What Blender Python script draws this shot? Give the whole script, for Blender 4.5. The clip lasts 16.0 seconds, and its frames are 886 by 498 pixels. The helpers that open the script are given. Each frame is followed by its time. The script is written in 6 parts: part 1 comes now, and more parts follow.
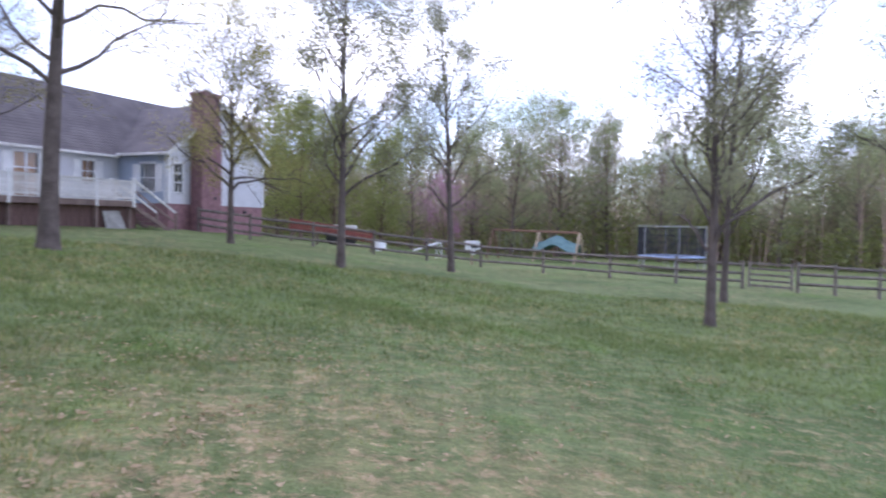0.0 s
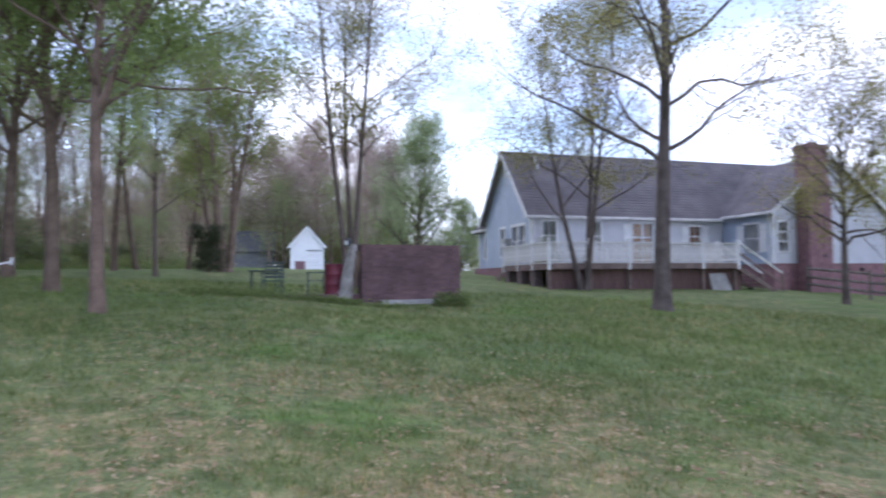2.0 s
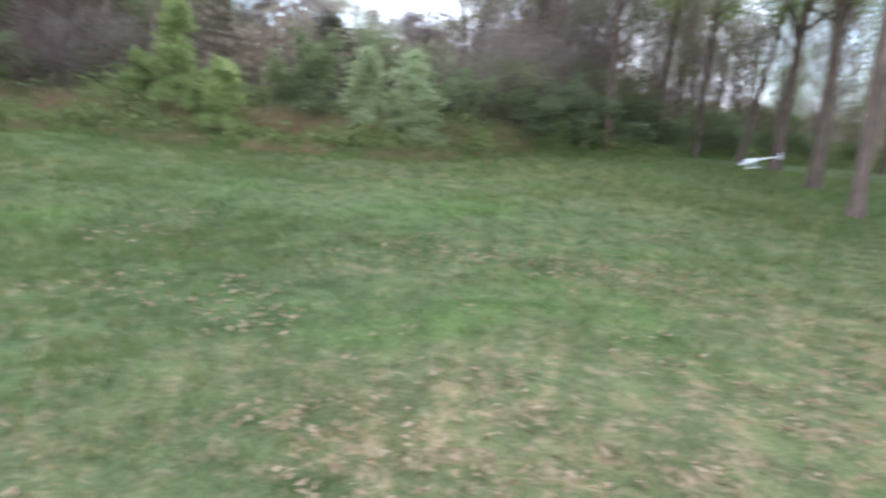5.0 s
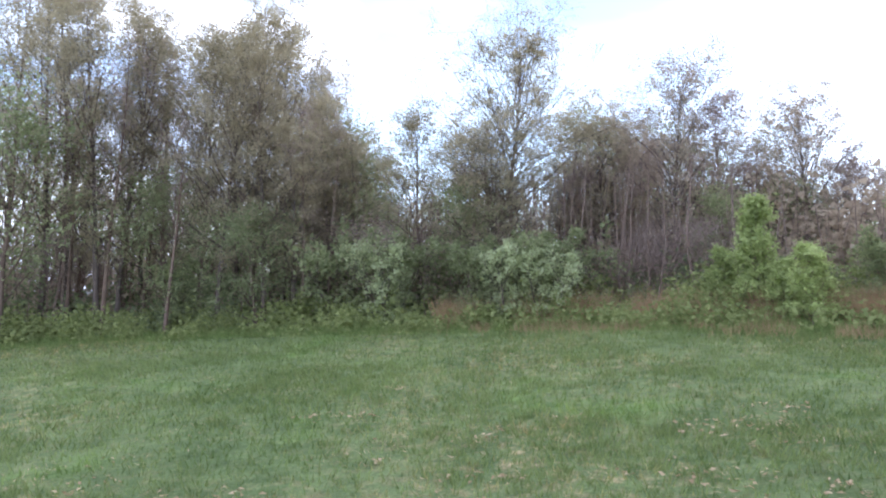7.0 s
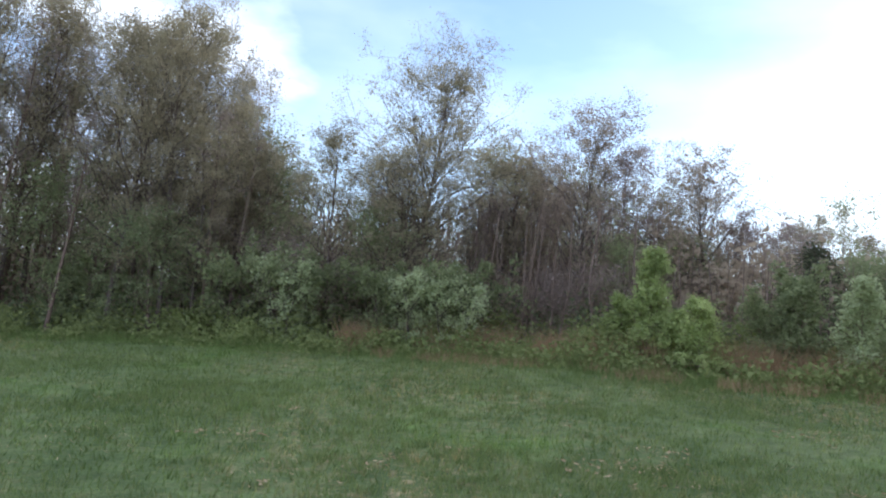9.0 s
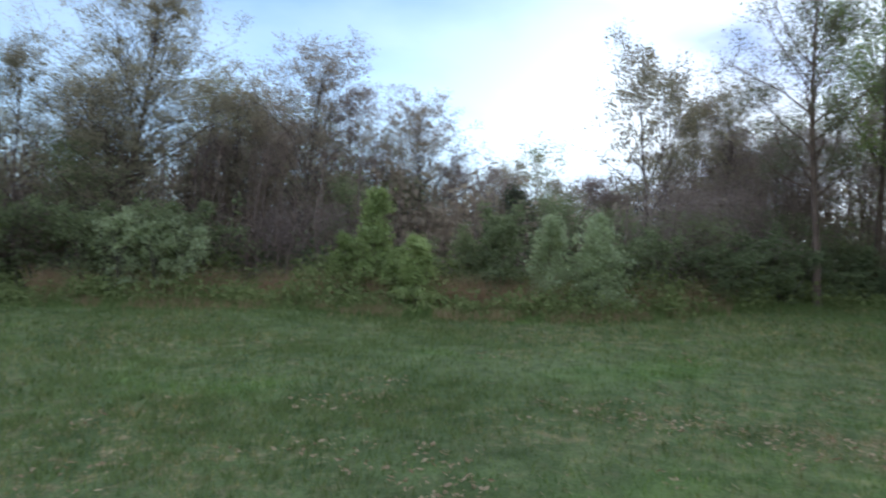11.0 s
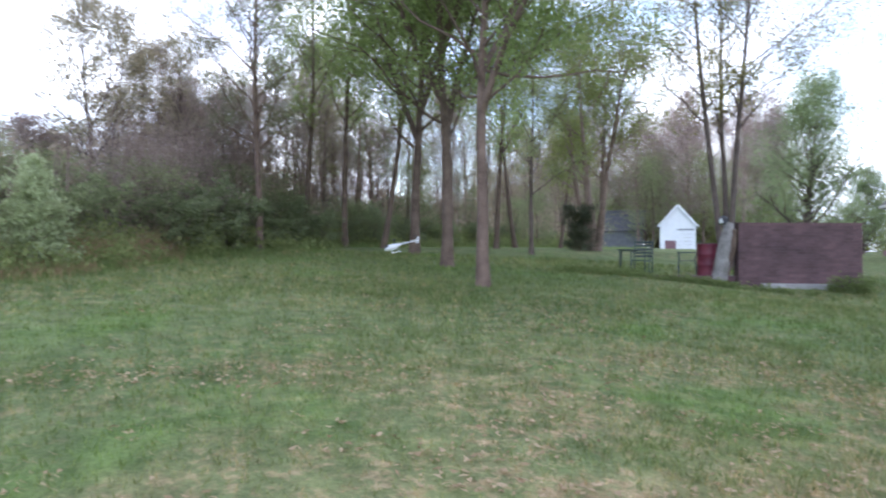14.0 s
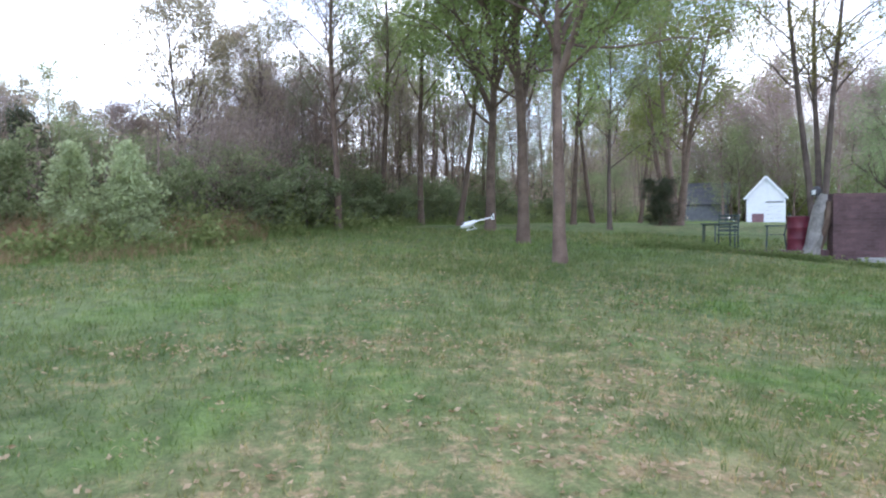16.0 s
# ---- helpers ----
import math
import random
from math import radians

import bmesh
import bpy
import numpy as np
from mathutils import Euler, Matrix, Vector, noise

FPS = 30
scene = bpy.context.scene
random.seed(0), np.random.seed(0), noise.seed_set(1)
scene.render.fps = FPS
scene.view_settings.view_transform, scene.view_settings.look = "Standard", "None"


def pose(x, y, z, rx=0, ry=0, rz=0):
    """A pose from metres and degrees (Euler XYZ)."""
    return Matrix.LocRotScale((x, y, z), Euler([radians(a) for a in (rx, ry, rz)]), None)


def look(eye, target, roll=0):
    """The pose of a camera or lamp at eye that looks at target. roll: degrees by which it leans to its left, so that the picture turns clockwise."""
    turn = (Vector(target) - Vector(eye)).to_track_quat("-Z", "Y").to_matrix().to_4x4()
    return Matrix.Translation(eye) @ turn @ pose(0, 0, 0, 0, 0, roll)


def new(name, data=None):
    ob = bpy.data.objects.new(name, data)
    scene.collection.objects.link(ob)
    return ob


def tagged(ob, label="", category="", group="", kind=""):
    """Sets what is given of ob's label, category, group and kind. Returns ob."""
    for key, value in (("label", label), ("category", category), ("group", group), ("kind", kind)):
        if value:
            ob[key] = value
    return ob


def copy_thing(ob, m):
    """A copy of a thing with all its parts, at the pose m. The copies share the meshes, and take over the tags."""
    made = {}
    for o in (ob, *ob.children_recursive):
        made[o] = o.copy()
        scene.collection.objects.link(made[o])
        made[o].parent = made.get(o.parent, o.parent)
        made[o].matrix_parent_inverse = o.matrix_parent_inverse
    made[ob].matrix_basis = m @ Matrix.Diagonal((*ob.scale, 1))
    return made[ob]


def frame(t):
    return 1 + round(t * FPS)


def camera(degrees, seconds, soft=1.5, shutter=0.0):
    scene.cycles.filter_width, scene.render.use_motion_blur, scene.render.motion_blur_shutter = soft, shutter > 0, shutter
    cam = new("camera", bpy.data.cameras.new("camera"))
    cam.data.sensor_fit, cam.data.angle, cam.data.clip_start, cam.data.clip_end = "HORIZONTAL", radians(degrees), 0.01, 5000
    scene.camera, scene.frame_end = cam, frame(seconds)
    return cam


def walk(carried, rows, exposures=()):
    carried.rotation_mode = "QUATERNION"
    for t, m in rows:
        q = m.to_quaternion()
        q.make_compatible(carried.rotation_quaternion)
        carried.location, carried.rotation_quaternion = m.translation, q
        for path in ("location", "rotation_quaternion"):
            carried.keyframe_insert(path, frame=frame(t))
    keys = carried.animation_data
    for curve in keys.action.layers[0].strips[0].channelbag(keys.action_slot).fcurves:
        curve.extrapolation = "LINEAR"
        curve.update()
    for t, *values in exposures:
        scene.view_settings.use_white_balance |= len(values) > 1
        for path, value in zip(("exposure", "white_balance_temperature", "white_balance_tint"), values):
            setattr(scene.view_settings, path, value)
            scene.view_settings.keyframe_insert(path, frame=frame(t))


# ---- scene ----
# camera: it stands at one spot and turns
CAM = (0.0, 0.0, 1.7)
TURNS = [
    (0.0, -0.16, -2.02, -1.25),
    (0.5, 10.87, -0.68, -1.27),
    (1.0, 21.20, 1.41, -0.61),
    (1.5, 32.87, 2.34, 1.16),
    (2.0, 46.85, 2.73, 0.57),
    (2.5, 58.93, 2.59, -0.90),
    (3.0, 67.46, 0.26, -1.67),
    (3.5, 73.49, -1.54, -3.18),
    (4.0, 79.88, -4.90, -6.23),
    (4.5, 87.47, -7.45, -6.77),
    (5.0, 104.29, -8.47, -5.91),
    (5.2, 115.15, -8.17, -1.84),
    (7.3, 150.00, 4.54, -1.33),
    (7.5, 149.06, 5.04, -2.05),
    (8.0, 146.04, 6.02, -4.58),
    (8.2, 144.80, 6.49, -5.20),
    (10.3, 132.10, 4.90, -4.82),
    (10.5, 128.72, 4.72, -4.65),
    (11.0, 119.50, 3.82, -3.37),
    (11.5, 108.88, 3.53, -3.10),
    (12.0, 99.93, 5.52, -1.76),
    (12.5, 93.43, 5.89, -0.36),
    (13.0, 87.64, 5.10, 1.14),
    (13.5, 82.44, 3.51, 0.37),
    (14.0, 76.55, 1.03, -0.52),
    (14.5, 67.70, 1.09, 1.17),
    (15.0, 68.59, 1.53, 2.74),
    (15.5, 79.16, 2.65, 2.62),
    (16.0, 82.79, -0.89, 0.09),
]
cam = camera(65.0, 16.0, soft=2.1, shutter=0.3)
walk(cam, [(t, pose(*CAM, 90 + p, r, y)) for t, y, p, r in TURNS],
     exposures=[(0, 0.87, 5850, 26), (1.0, 0.70, 5750, 26), (1.5, 0.58, 5750, 24), (2.5, 0.72, 5700, 19), (3.5, 0.99, 5700, 12), (4.0, 1.12, 5800, 12), (5.2, 1.12, 5930, 13), (7.3, 1.14, 5880, 18), (8.2, 0.84, 5900, 16), (10.3, 0.0, 5780, 8),
                (11.0, 0.0, 5720, 8), (11.5, 0.02, 5720, 8), (12.0, 0.1, 5720, 8), (12.5, -0.2, 5770, 6), (13.0, -0.13, 5770, 6), (13.5, 0.27, 5770, 12), (14.0, 0.92, 5840, 16), (16.0, 1.05, 5820, 15)])

# ---- light ----
world = bpy.data.worlds.new("evening_sky")
scene.world = world
world.use_nodes = True
wn = world.node_tree.nodes
wl = world.node_tree.links
wn.clear()
sky = wn.new("ShaderNodeTexSky")
sky.sky_type, sky.sun_disc = "NISHITA", False
sky.sun_elevation, sky.sun_rotation = radians(16), radians(-100)
sky.air_density, sky.dust_density, sky.ozone_density = 1.0, 0.25, 2.0
blue = wn.new("ShaderNodeBackground")
blue.inputs[1].default_value = 0.20
wl.new(sky.outputs[0], blue.inputs[0])
way = wn.new("ShaderNodeTexCoord")
squash = wn.new("ShaderNodeMapping")
squash.inputs["Scale"].default_value = (1.0, 1.0, 2.6)
squash.inputs["Location"].default_value = (3.1, 1.7, 0.4)
squash.inputs["Rotation"].default_value = (0, 0, radians(38))
wl.new(way.outputs["Generated"], squash.inputs["Vector"])
puffs = wn.new("ShaderNodeTexNoise")
puffs.inputs["Scale"].default_value, puffs.inputs["Detail"].default_value, puffs.inputs["Roughness"].default_value = 1.7, 7.0, 0.52
wl.new(squash.outputs[0], puffs.inputs["Vector"])
cover = wn.new("ShaderNodeValToRGB")
cover.color_ramp.elements[0].position, cover.color_ramp.elements[1].position = 0.44, 0.60
cover.color_ramp.elements[0].color = (0.20, 0.20, 0.20, 1)
rift = wn.new("ShaderNodeVectorMath")
rift.operation = "DOT_PRODUCT"
rift.inputs[1].default_value = (-0.52, 0.72, 0.46)
wl.new(way.outputs["Generated"], rift.inputs[0])
thinner = wn.new("ShaderNodeMapRange")
thinner.inputs["From Min"].default_value, thinner.inputs["From Max"].default_value = 0.88, 0.99
thinner.inputs["To Min"].default_value, thinner.inputs["To Max"].default_value = 0.0, -0.075
wl.new(rift.outputs["Value"], thinner.inputs["Value"])
gap = wn.new("ShaderNodeVectorMath")
gap.operation = "DOT_PRODUCT"
gap.inputs[1].default_value = (-0.76, -0.55, 0.345)
wl.new(way.outputs["Generated"], gap.inputs[0])
opened = wn.new("ShaderNodeMapRange")
opened.inputs["From Min"].default_value, opened.inputs["From Max"].default_value = 0.86, 0.97
opened.inputs["To Min"].default_value, opened.inputs["To Max"].default_value = 0.0, -0.25
wl.new(gap.outputs["Value"], opened.inputs["Value"])
first = wn.new("ShaderNodeMath")
first.operation = "ADD"
wl.new(puffs.outputs[0], first.inputs[0])
wl.new(opened.outputs[0], first.inputs[1])
bank = wn.new("ShaderNodeVectorMath")
bank.operation = "DOT_PRODUCT"
bank.inputs[1].default_value = (-0.945, -0.19, 0.265)
wl.new(way.outputs["Generated"], bank.inputs[0])
closed = wn.new("ShaderNodeMapRange")
closed.inputs["From Min"].default_value, closed.inputs["From Max"].default_value = 0.925, 0.968
closed.inputs["To Min"].default_value, closed.inputs["To Max"].default_value = 0.0, 0.25
wl.new(bank.outputs["Value"], closed.inputs["Value"])
second = wn.new("ShaderNodeMath")
second.operation = "ADD"
wl.new(first.outputs[0], second.inputs[0])
wl.new(closed.outputs[0], second.inputs[1])
less = wn.new("ShaderNodeMath")
less.operation = "ADD"
wl.new(second.outputs[0], less.inputs[0])
wl.new(thinner.outputs[0], less.inputs[1])
wl.new(less.outputs[0], cover.inputs[0])
shade_n = wn.new("ShaderNodeTexNoise")
shade_n.inputs["Scale"].default_value, shade_n.inputs["Detail"].default_value = 3.2, 5.0
wl.new(squash.outputs[0], shade_n.inputs["Vector"])
tones = wn.new("ShaderNodeValToRGB")
tones.color_ramp.elements[0].position, tones.color_ramp.elements[0].color = 0.33, (0.36, 0.44, 0.64, 1)
tones.color_ramp.elements[1].position, tones.color_ramp.elements[1].color = 0.60, (0.95, 0.975, 1.0, 1)
wl.new(shade_n.outputs[0], tones.inputs[0])
cloud = wn.new("ShaderNodeBackground")
toward = wn.new("ShaderNodeVectorMath")
toward.operation = "DOT_PRODUCT"
toward.inputs[1].default_value = (-0.93, -0.18, 0.3)
wl.new(way.outputs["Generated"], toward.inputs[0])
bright = wn.new("ShaderNodeMapRange")
bright.inputs["From Min"].default_value, bright.inputs["From Max"].default_value = -0.7, 1.0
bright.inputs["To Min"].default_value, bright.inputs["To Max"].default_value = 2.1, 1.6
wl.new(toward.outputs["Value"], bright.inputs["Value"])
wl.new(bright.outputs[0], cloud.inputs[1])
wl.new(tones.outputs[0], cloud.inputs[0])
both = wn.new("ShaderNodeMixShader")
wl.new(cover.outputs[0], both.inputs[0])
wl.new(blue.outputs[0], both.inputs[1])
wl.new(cloud.outputs[0], both.inputs[2])
out = wn.new("ShaderNodeOutputWorld")
wl.new(both.outputs[0], out.inputs[0])
# the low sun behind thin cloud
sun = new("sun", bpy.data.lights.new("sun", "SUN"))
sun.data.energy, sun.data.angle, sun.data.color = 0.5, radians(20), (1.0, 0.93, 0.82)
sun.matrix_world = look((-40, -8, 30), (0, 0, 0))


# ---- materials ----
def material(name, low, high, scale=4.0, rough=0.8, bump=0.2, fine=40.0, metal=0.0, vary=0.0, third=None, big=0.6):
    """Two colours mixed by a broad and a fine noise, with relief; vary: how far single pieces differ."""
    m = bpy.data.materials.new(name)
    m.use_nodes = True
    n, l = m.node_tree.nodes, m.node_tree.links
    b = n["Principled BSDF"]
    b.inputs["Roughness"].default_value, b.inputs["Metallic"].default_value = rough, metal
    co = n.new("ShaderNodeTexCoord")
    n1 = n.new("ShaderNodeTexNoise")
    n1.inputs["Scale"].default_value, n1.inputs["Detail"].default_value = scale, 6.0
    l.new(co.outputs["Object"], n1.inputs["Vector"])
    n2 = n.new("ShaderNodeTexNoise")
    n2.inputs["Scale"].default_value, n2.inputs["Detail"].default_value = fine, 3.0
    l.new(co.outputs["Object"], n2.inputs["Vector"])
    add = n.new("ShaderNodeMath")
    add.operation = "MULTIPLY_ADD"
    add.inputs[1].default_value = 0.5
    l.new(n2.outputs[0], add.inputs[0])
    half = n.new("ShaderNodeMath")
    half.operation = "MULTIPLY_ADD"
    half.inputs[1].default_value, half.inputs[2].default_value = 0.9, -0.2
    l.new(n1.outputs[0], half.inputs[0])
    l.new(half.outputs[0], add.inputs[2])
    ramp = n.new("ShaderNodeValToRGB")
    ramp.color_ramp.elements[0].position, ramp.color_ramp.elements[0].color = 0.3, (*low, 1)
    ramp.color_ramp.elements[1].position, ramp.color_ramp.elements[1].color = 0.7, (*high, 1)
    if third:
        e = ramp.color_ramp.elements.new(0.5)
        e.color = (*third, 1)
    l.new(add.outputs[0], ramp.inputs[0])
    colour = ramp.outputs[0]
    if vary:
        info = n.new("ShaderNodeObjectInfo")
        isle = n.new("ShaderNodeNewGeometry")
        s = n.new("ShaderNodeMath")
        s.operation = "ADD"
        l.new(info.outputs["Random"], s.inputs[0])
        l.new(isle.outputs["Random Per Island"], s.inputs[1])
        mr = n.new("ShaderNodeMapRange")
        mr.inputs["From Max"].default_value = 2.0
        mr.inputs["To Min"].default_value, mr.inputs["To Max"].default_value = 1 - vary, 1 + vary
        l.new(s.outputs[0], mr.inputs["Value"])
        hsv = n.new("ShaderNodeHueSaturation")
        l.new(mr.outputs[0], hsv.inputs["Value"])
        l.new(colour, hsv.inputs["Color"])
        colour = hsv.outputs[0]
    l.new(colour, b.inputs["Base Color"])
    if bump:
        bp = n.new("ShaderNodeBump")
        bp.inputs["Strength"].default_value, bp.inputs["Distance"].default_value = bump, 0.02
        l.new(n2.outputs[0], bp.inputs["Height"])
        l.new(bp.outputs[0], b.inputs["Normal"])
    return m


def leafy(name, low, high, glow=0.45):
    """Thin leaves that let some light through; tone differs from leaf to leaf and tree to tree."""
    m = bpy.data.materials.new(name)
    m.use_nodes = True
    n, l = m.node_tree.nodes, m.node_tree.links
    n.remove(n["Principled BSDF"])
    isle = n.new("ShaderNodeNewGeometry")
    info = n.new("ShaderNodeObjectInfo")
    mix = n.new("ShaderNodeMath")
    mix.operation = "MULTIPLY_ADD"
    mix.inputs[1].default_value = 0.35
    l.new(info.outputs["Random"], mix.inputs[0])
    part_ = n.new("ShaderNodeMath")
    part_.operation = "MULTIPLY"
    part_.inputs[1].default_value = 0.65
    l.new(isle.outputs["Random Per Island"], part_.inputs[0])
    l.new(part_.outputs[0], mix.inputs[2])
    ramp = n.new("ShaderNodeValToRGB")
    ramp.color_ramp.elements[0].color, ramp.color_ramp.elements[1].color = (*low, 1), (*high, 1)
    l.new(mix.outputs[0], ramp.inputs[0])
    d = n.new("ShaderNodeBsdfDiffuse")
    t = n.new("ShaderNodeBsdfTranslucent")
    l.new(ramp.outputs[0], d.inputs[0])
    through_ = n.new("ShaderNodeHueSaturation")
    through_.inputs["Value"].default_value, through_.inputs["Saturation"].default_value = 1.45, 1.05
    l.new(ramp.outputs[0], through_.inputs["Color"])
    l.new(through_.outputs[0], t.inputs[0])
    mx = n.new("ShaderNodeMixShader")
    mx.inputs[0].default_value = glow
    l.new(d.outputs[0], mx.inputs[1])
    l.new(t.outputs[0], mx.inputs[2])
    l.new(mx.outputs[0], n["Material Output"].inputs[0])
    return m


def turf(name, blades):
    """Lawn: green with straw-coloured thin patches and lusher tufts; the same field of patches for ground and blades."""
    m = bpy.data.materials.new(name)
    m.use_nodes = True
    n, l = m.node_tree.nodes, m.node_tree.links
    b = n["Principled BSDF"]
    b.inputs["Roughness"].default_value = 0.9
    b.inputs["Specular IOR Level"].default_value = 0.15
    co = n.new("ShaderNodeTexCoord")

    def field(scale, detail, rough=0.6):
        x = n.new("ShaderNodeTexNoise")
        x.inputs["Scale"].default_value, x.inputs["Detail"].default_value, x.inputs["Roughness"].default_value = scale, detail, rough
        l.new(co.outputs["Object"], x.inputs["Vector"])
        return x.outputs[0]

    def ramp(value, stops):
        r = n.new("ShaderNodeValToRGB")
        r.color_ramp.elements[0].position, r.color_ramp.elements[0].color = stops[0][0], (*stops[0][1], 1)
        r.color_ramp.elements[1].position, r.color_ramp.elements[1].color = stops[-1][0], (*stops[-1][1], 1)
        for p, c in stops[1:-1]:
            r.color_ramp.elements.new(p).color = (*c, 1)
        l.new(value, r.inputs[0])
        return r.outputs[0]

    def mixed(fac, a, c, kind="MIX"):
        x = n.new("ShaderNodeMix")
        x.data_type, x.blend_type = "RGBA", kind
        if isinstance(fac, float):
            x.inputs[0].default_value = fac
        else:
            l.new(fac, x.inputs[0])
        l.new(a, x.inputs[6])
        l.new(c, x.inputs[7])
        return x.outputs[2]

    green = ramp(field(0.22, 4.0), [(0.32, (0.116, 0.162, 0.060)), (0.5, (0.156, 0.203, 0.080)), (0.68, (0.212, 0.250, 0.112))])
    straw = ramp(field(6.0, 5.0), [(0.3, (0.33, 0.23, 0.12)), (0.7, (0.57, 0.415, 0.255))])
    patch = ramp(field(5.5, 8.0, 0.8), [(0.50, (0, 0, 0)), (0.58, (0.9, 0.9, 0.9))])
    zone = ramp(field(0.16, 3.0), [(0.40, (0.12, 0.12, 0.12)), (0.56, (0.7, 0.7, 0.7))])
    worn = n.new("ShaderNodeVectorMath")
    worn.operation = "DISTANCE"
    worn.inputs[1].default_value = (-2.8, 3.4, 0.2)
    l.new(co.outputs["Object"], worn.inputs[0])
    ragged = n.new("ShaderNodeMath")
    ragged.operation = "MULTIPLY_ADD"
    ragged.inputs[1].default_value = 7.0
    l.new(field(0.45, 4.0), ragged.inputs[0])
    l.new(worn.outputs["Value"], ragged.inputs[2])
    scaled = n.new("ShaderNodeMath")
    scaled.operation = "MULTIPLY"
    scaled.inputs[1].default_value = 0.1
    l.new(ragged.outputs[0], scaled.inputs[0])
    trodden = ramp(scaled.outputs[0], [(0.62, (1, 1, 1)), (1.0, (0, 0, 0))])
    zone = mixed(1.0, zone, trodden, "LIGHTEN")
    dry = mixed(1.0, patch, zone, "MULTIPLY")
    faded = ramp(field(1.1, 5.0), [(0.38, (0.15, 0.15, 0.15)), (0.62, (0.75, 0.75, 0.75))])
    pale = n.new("ShaderNodeRGB")
    pale.outputs[0].default_value = (0.32, 0.275, 0.135, 1)
    green = mixed(mixed(1.0, trodden, faded, "MULTIPLY"), green, pale.outputs[0])
    col = mixed(dry, green, straw)
    lush = ramp(field(0.45, 4.0), [(0.54, (0, 0, 0)), (0.68, (0.85, 0.85, 0.85))])
    dark = ramp(field(4.0, 4.0), [(0.3, (0.095, 0.158, 0.040)), (0.7, (0.175, 0.26, 0.072))])
    col = mixed(lush, col, dark)
    fine = ramp(field(26.0, 5.0, 0.75), [(0.28, (0.58, 0.6, 0.58)), (0.72, (1.34, 1.32, 1.32))])
    col = mixed(0.9, col, fine, "MULTIPLY")
    mottle = ramp(field(2.6, 6.0, 0.75), [(0.36, (0.66, 0.70, 0.66)), (0.64, (1.26, 1.22, 1.22))])
    col = mixed(1.0, col, mottle, "MULTIPLY")
    if blades:
        isle = n.new("ShaderNodeNewGeometry")
        tone = ramp(isle.outputs["Random Per Island"], [(0.0, (1.0, 1.05, 0.95)), (1.0, (1.6, 1.55, 1.4))])
        col = mixed(1.0, col, tone, "MULTIPLY")
    else:
        bp = n.new("ShaderNodeBump")
        bp.inputs["Strength"].default_value, bp.inputs["Distance"].default_value = 0.9, 0.05
        l.new(field(22.0, 5.0), bp.inputs["Height"])
        l.new(bp.outputs[0], b.inputs["Normal"])
    l.new(col, b.inputs["Base Color"])
    if blades:
        t = n.new("ShaderNodeBsdfTranslucent")
        l.new(col, t.inputs[0])
        mx = n.new("ShaderNodeMixShader")
        mx.inputs[0].default_value = 0.5
        l.new(b.outputs[0], mx.inputs[1])
        l.new(t.outputs[0], mx.inputs[2])
        l.new(mx.outputs[0], n["Material Output"].inputs[0])
    return m


def glass(name):
    m = bpy.data.materials.new(name)
    m.use_nodes = True
    b = m.node_tree.nodes["Principled BSDF"]
    b.inputs["Base Color"].default_value = (0.85, 0.9, 0.92, 1)
    b.inputs["Transmission Weight"].default_value, b.inputs["Roughness"].default_value, b.inputs["IOR"].default_value = 1.0, 0.03, 1.35
    return m


LAWN, BLADE = turf("lawn", False), turf("grass_blade", True)
BARK = material("grey_brown_bark", (0.09, 0.067, 0.057), (0.20, 0.153, 0.13), 3, 0.95, 0.8, 30)
BARK_PALE = material("pale_bark", (0.18, 0.125, 0.10), (0.36, 0.26, 0.21), 3, 0.95, 0.8, 30)
BARK_YARD = material("dark_grey_bark", (0.068, 0.052, 0.047), (0.155, 0.122, 0.108), 3, 0.95, 0.8, 30)
BARK_WARM = material("warm_brown_bark", (0.125, 0.083, 0.062), (0.26, 0.18, 0.14), 3, 0.95, 0.8, 30)
BARK_DARK = material("dark_bark", (0.105, 0.07, 0.052), (0.22, 0.155, 0.118), 3, 0.95, 0.8, 30)
LEAF_YELLOW = leafy("spring_yellow_leaves", (0.19, 0.175, 0.07), (0.40, 0.36, 0.145), 0.4)
LEAF_GREY = leafy("silvery_spring_leaves", (0.165, 0.165, 0.105), (0.35, 0.345, 0.22), 0.45)
LEAF_GREEN = leafy("fresh_green_leaves", (0.16, 0.205, 0.075), (0.36, 0.42, 0.17), 0.55)
LEAF_WOOD = leafy("woodland_leaves", (0.175, 0.20, 0.105), (0.39, 0.415, 0.225), 0.5)
LEAF_BROWN = leafy("budding_brown_leaves", (0.23, 0.18, 0.16), (0.45, 0.36, 0.315), 0.55)
LEAF_DARK = leafy("dark_evergreen_leaves", (0.06, 0.068, 0.045), (0.155, 0.17, 0.11), 0.35)
LEAF_YARD = leafy("yellow_green_leaves", (0.16, 0.175, 0.065), (0.34, 0.36, 0.14), 0.5)
LEAF_SHRUB = leafy("shaded_shrub_leaves", (0.15, 0.172, 0.095), (0.33, 0.37, 0.205), 0.5)
LEAF_SAGE = leafy("blue_green_leaves", (0.165, 0.20, 0.10), (0.34, 0.40, 0.215), 0.5)
LEAF_TWIG = leafy("mauve_brown_twig_buds", (0.32, 0.255, 0.19), (0.56, 0.46, 0.345), 0.5)
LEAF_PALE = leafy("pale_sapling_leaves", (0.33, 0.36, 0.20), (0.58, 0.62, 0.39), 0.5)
LEAF_SAP = leafy("yellow_green_sapling_leaves", (0.25, 0.295, 0.12), (0.49, 0.54, 0.25), 0.5)
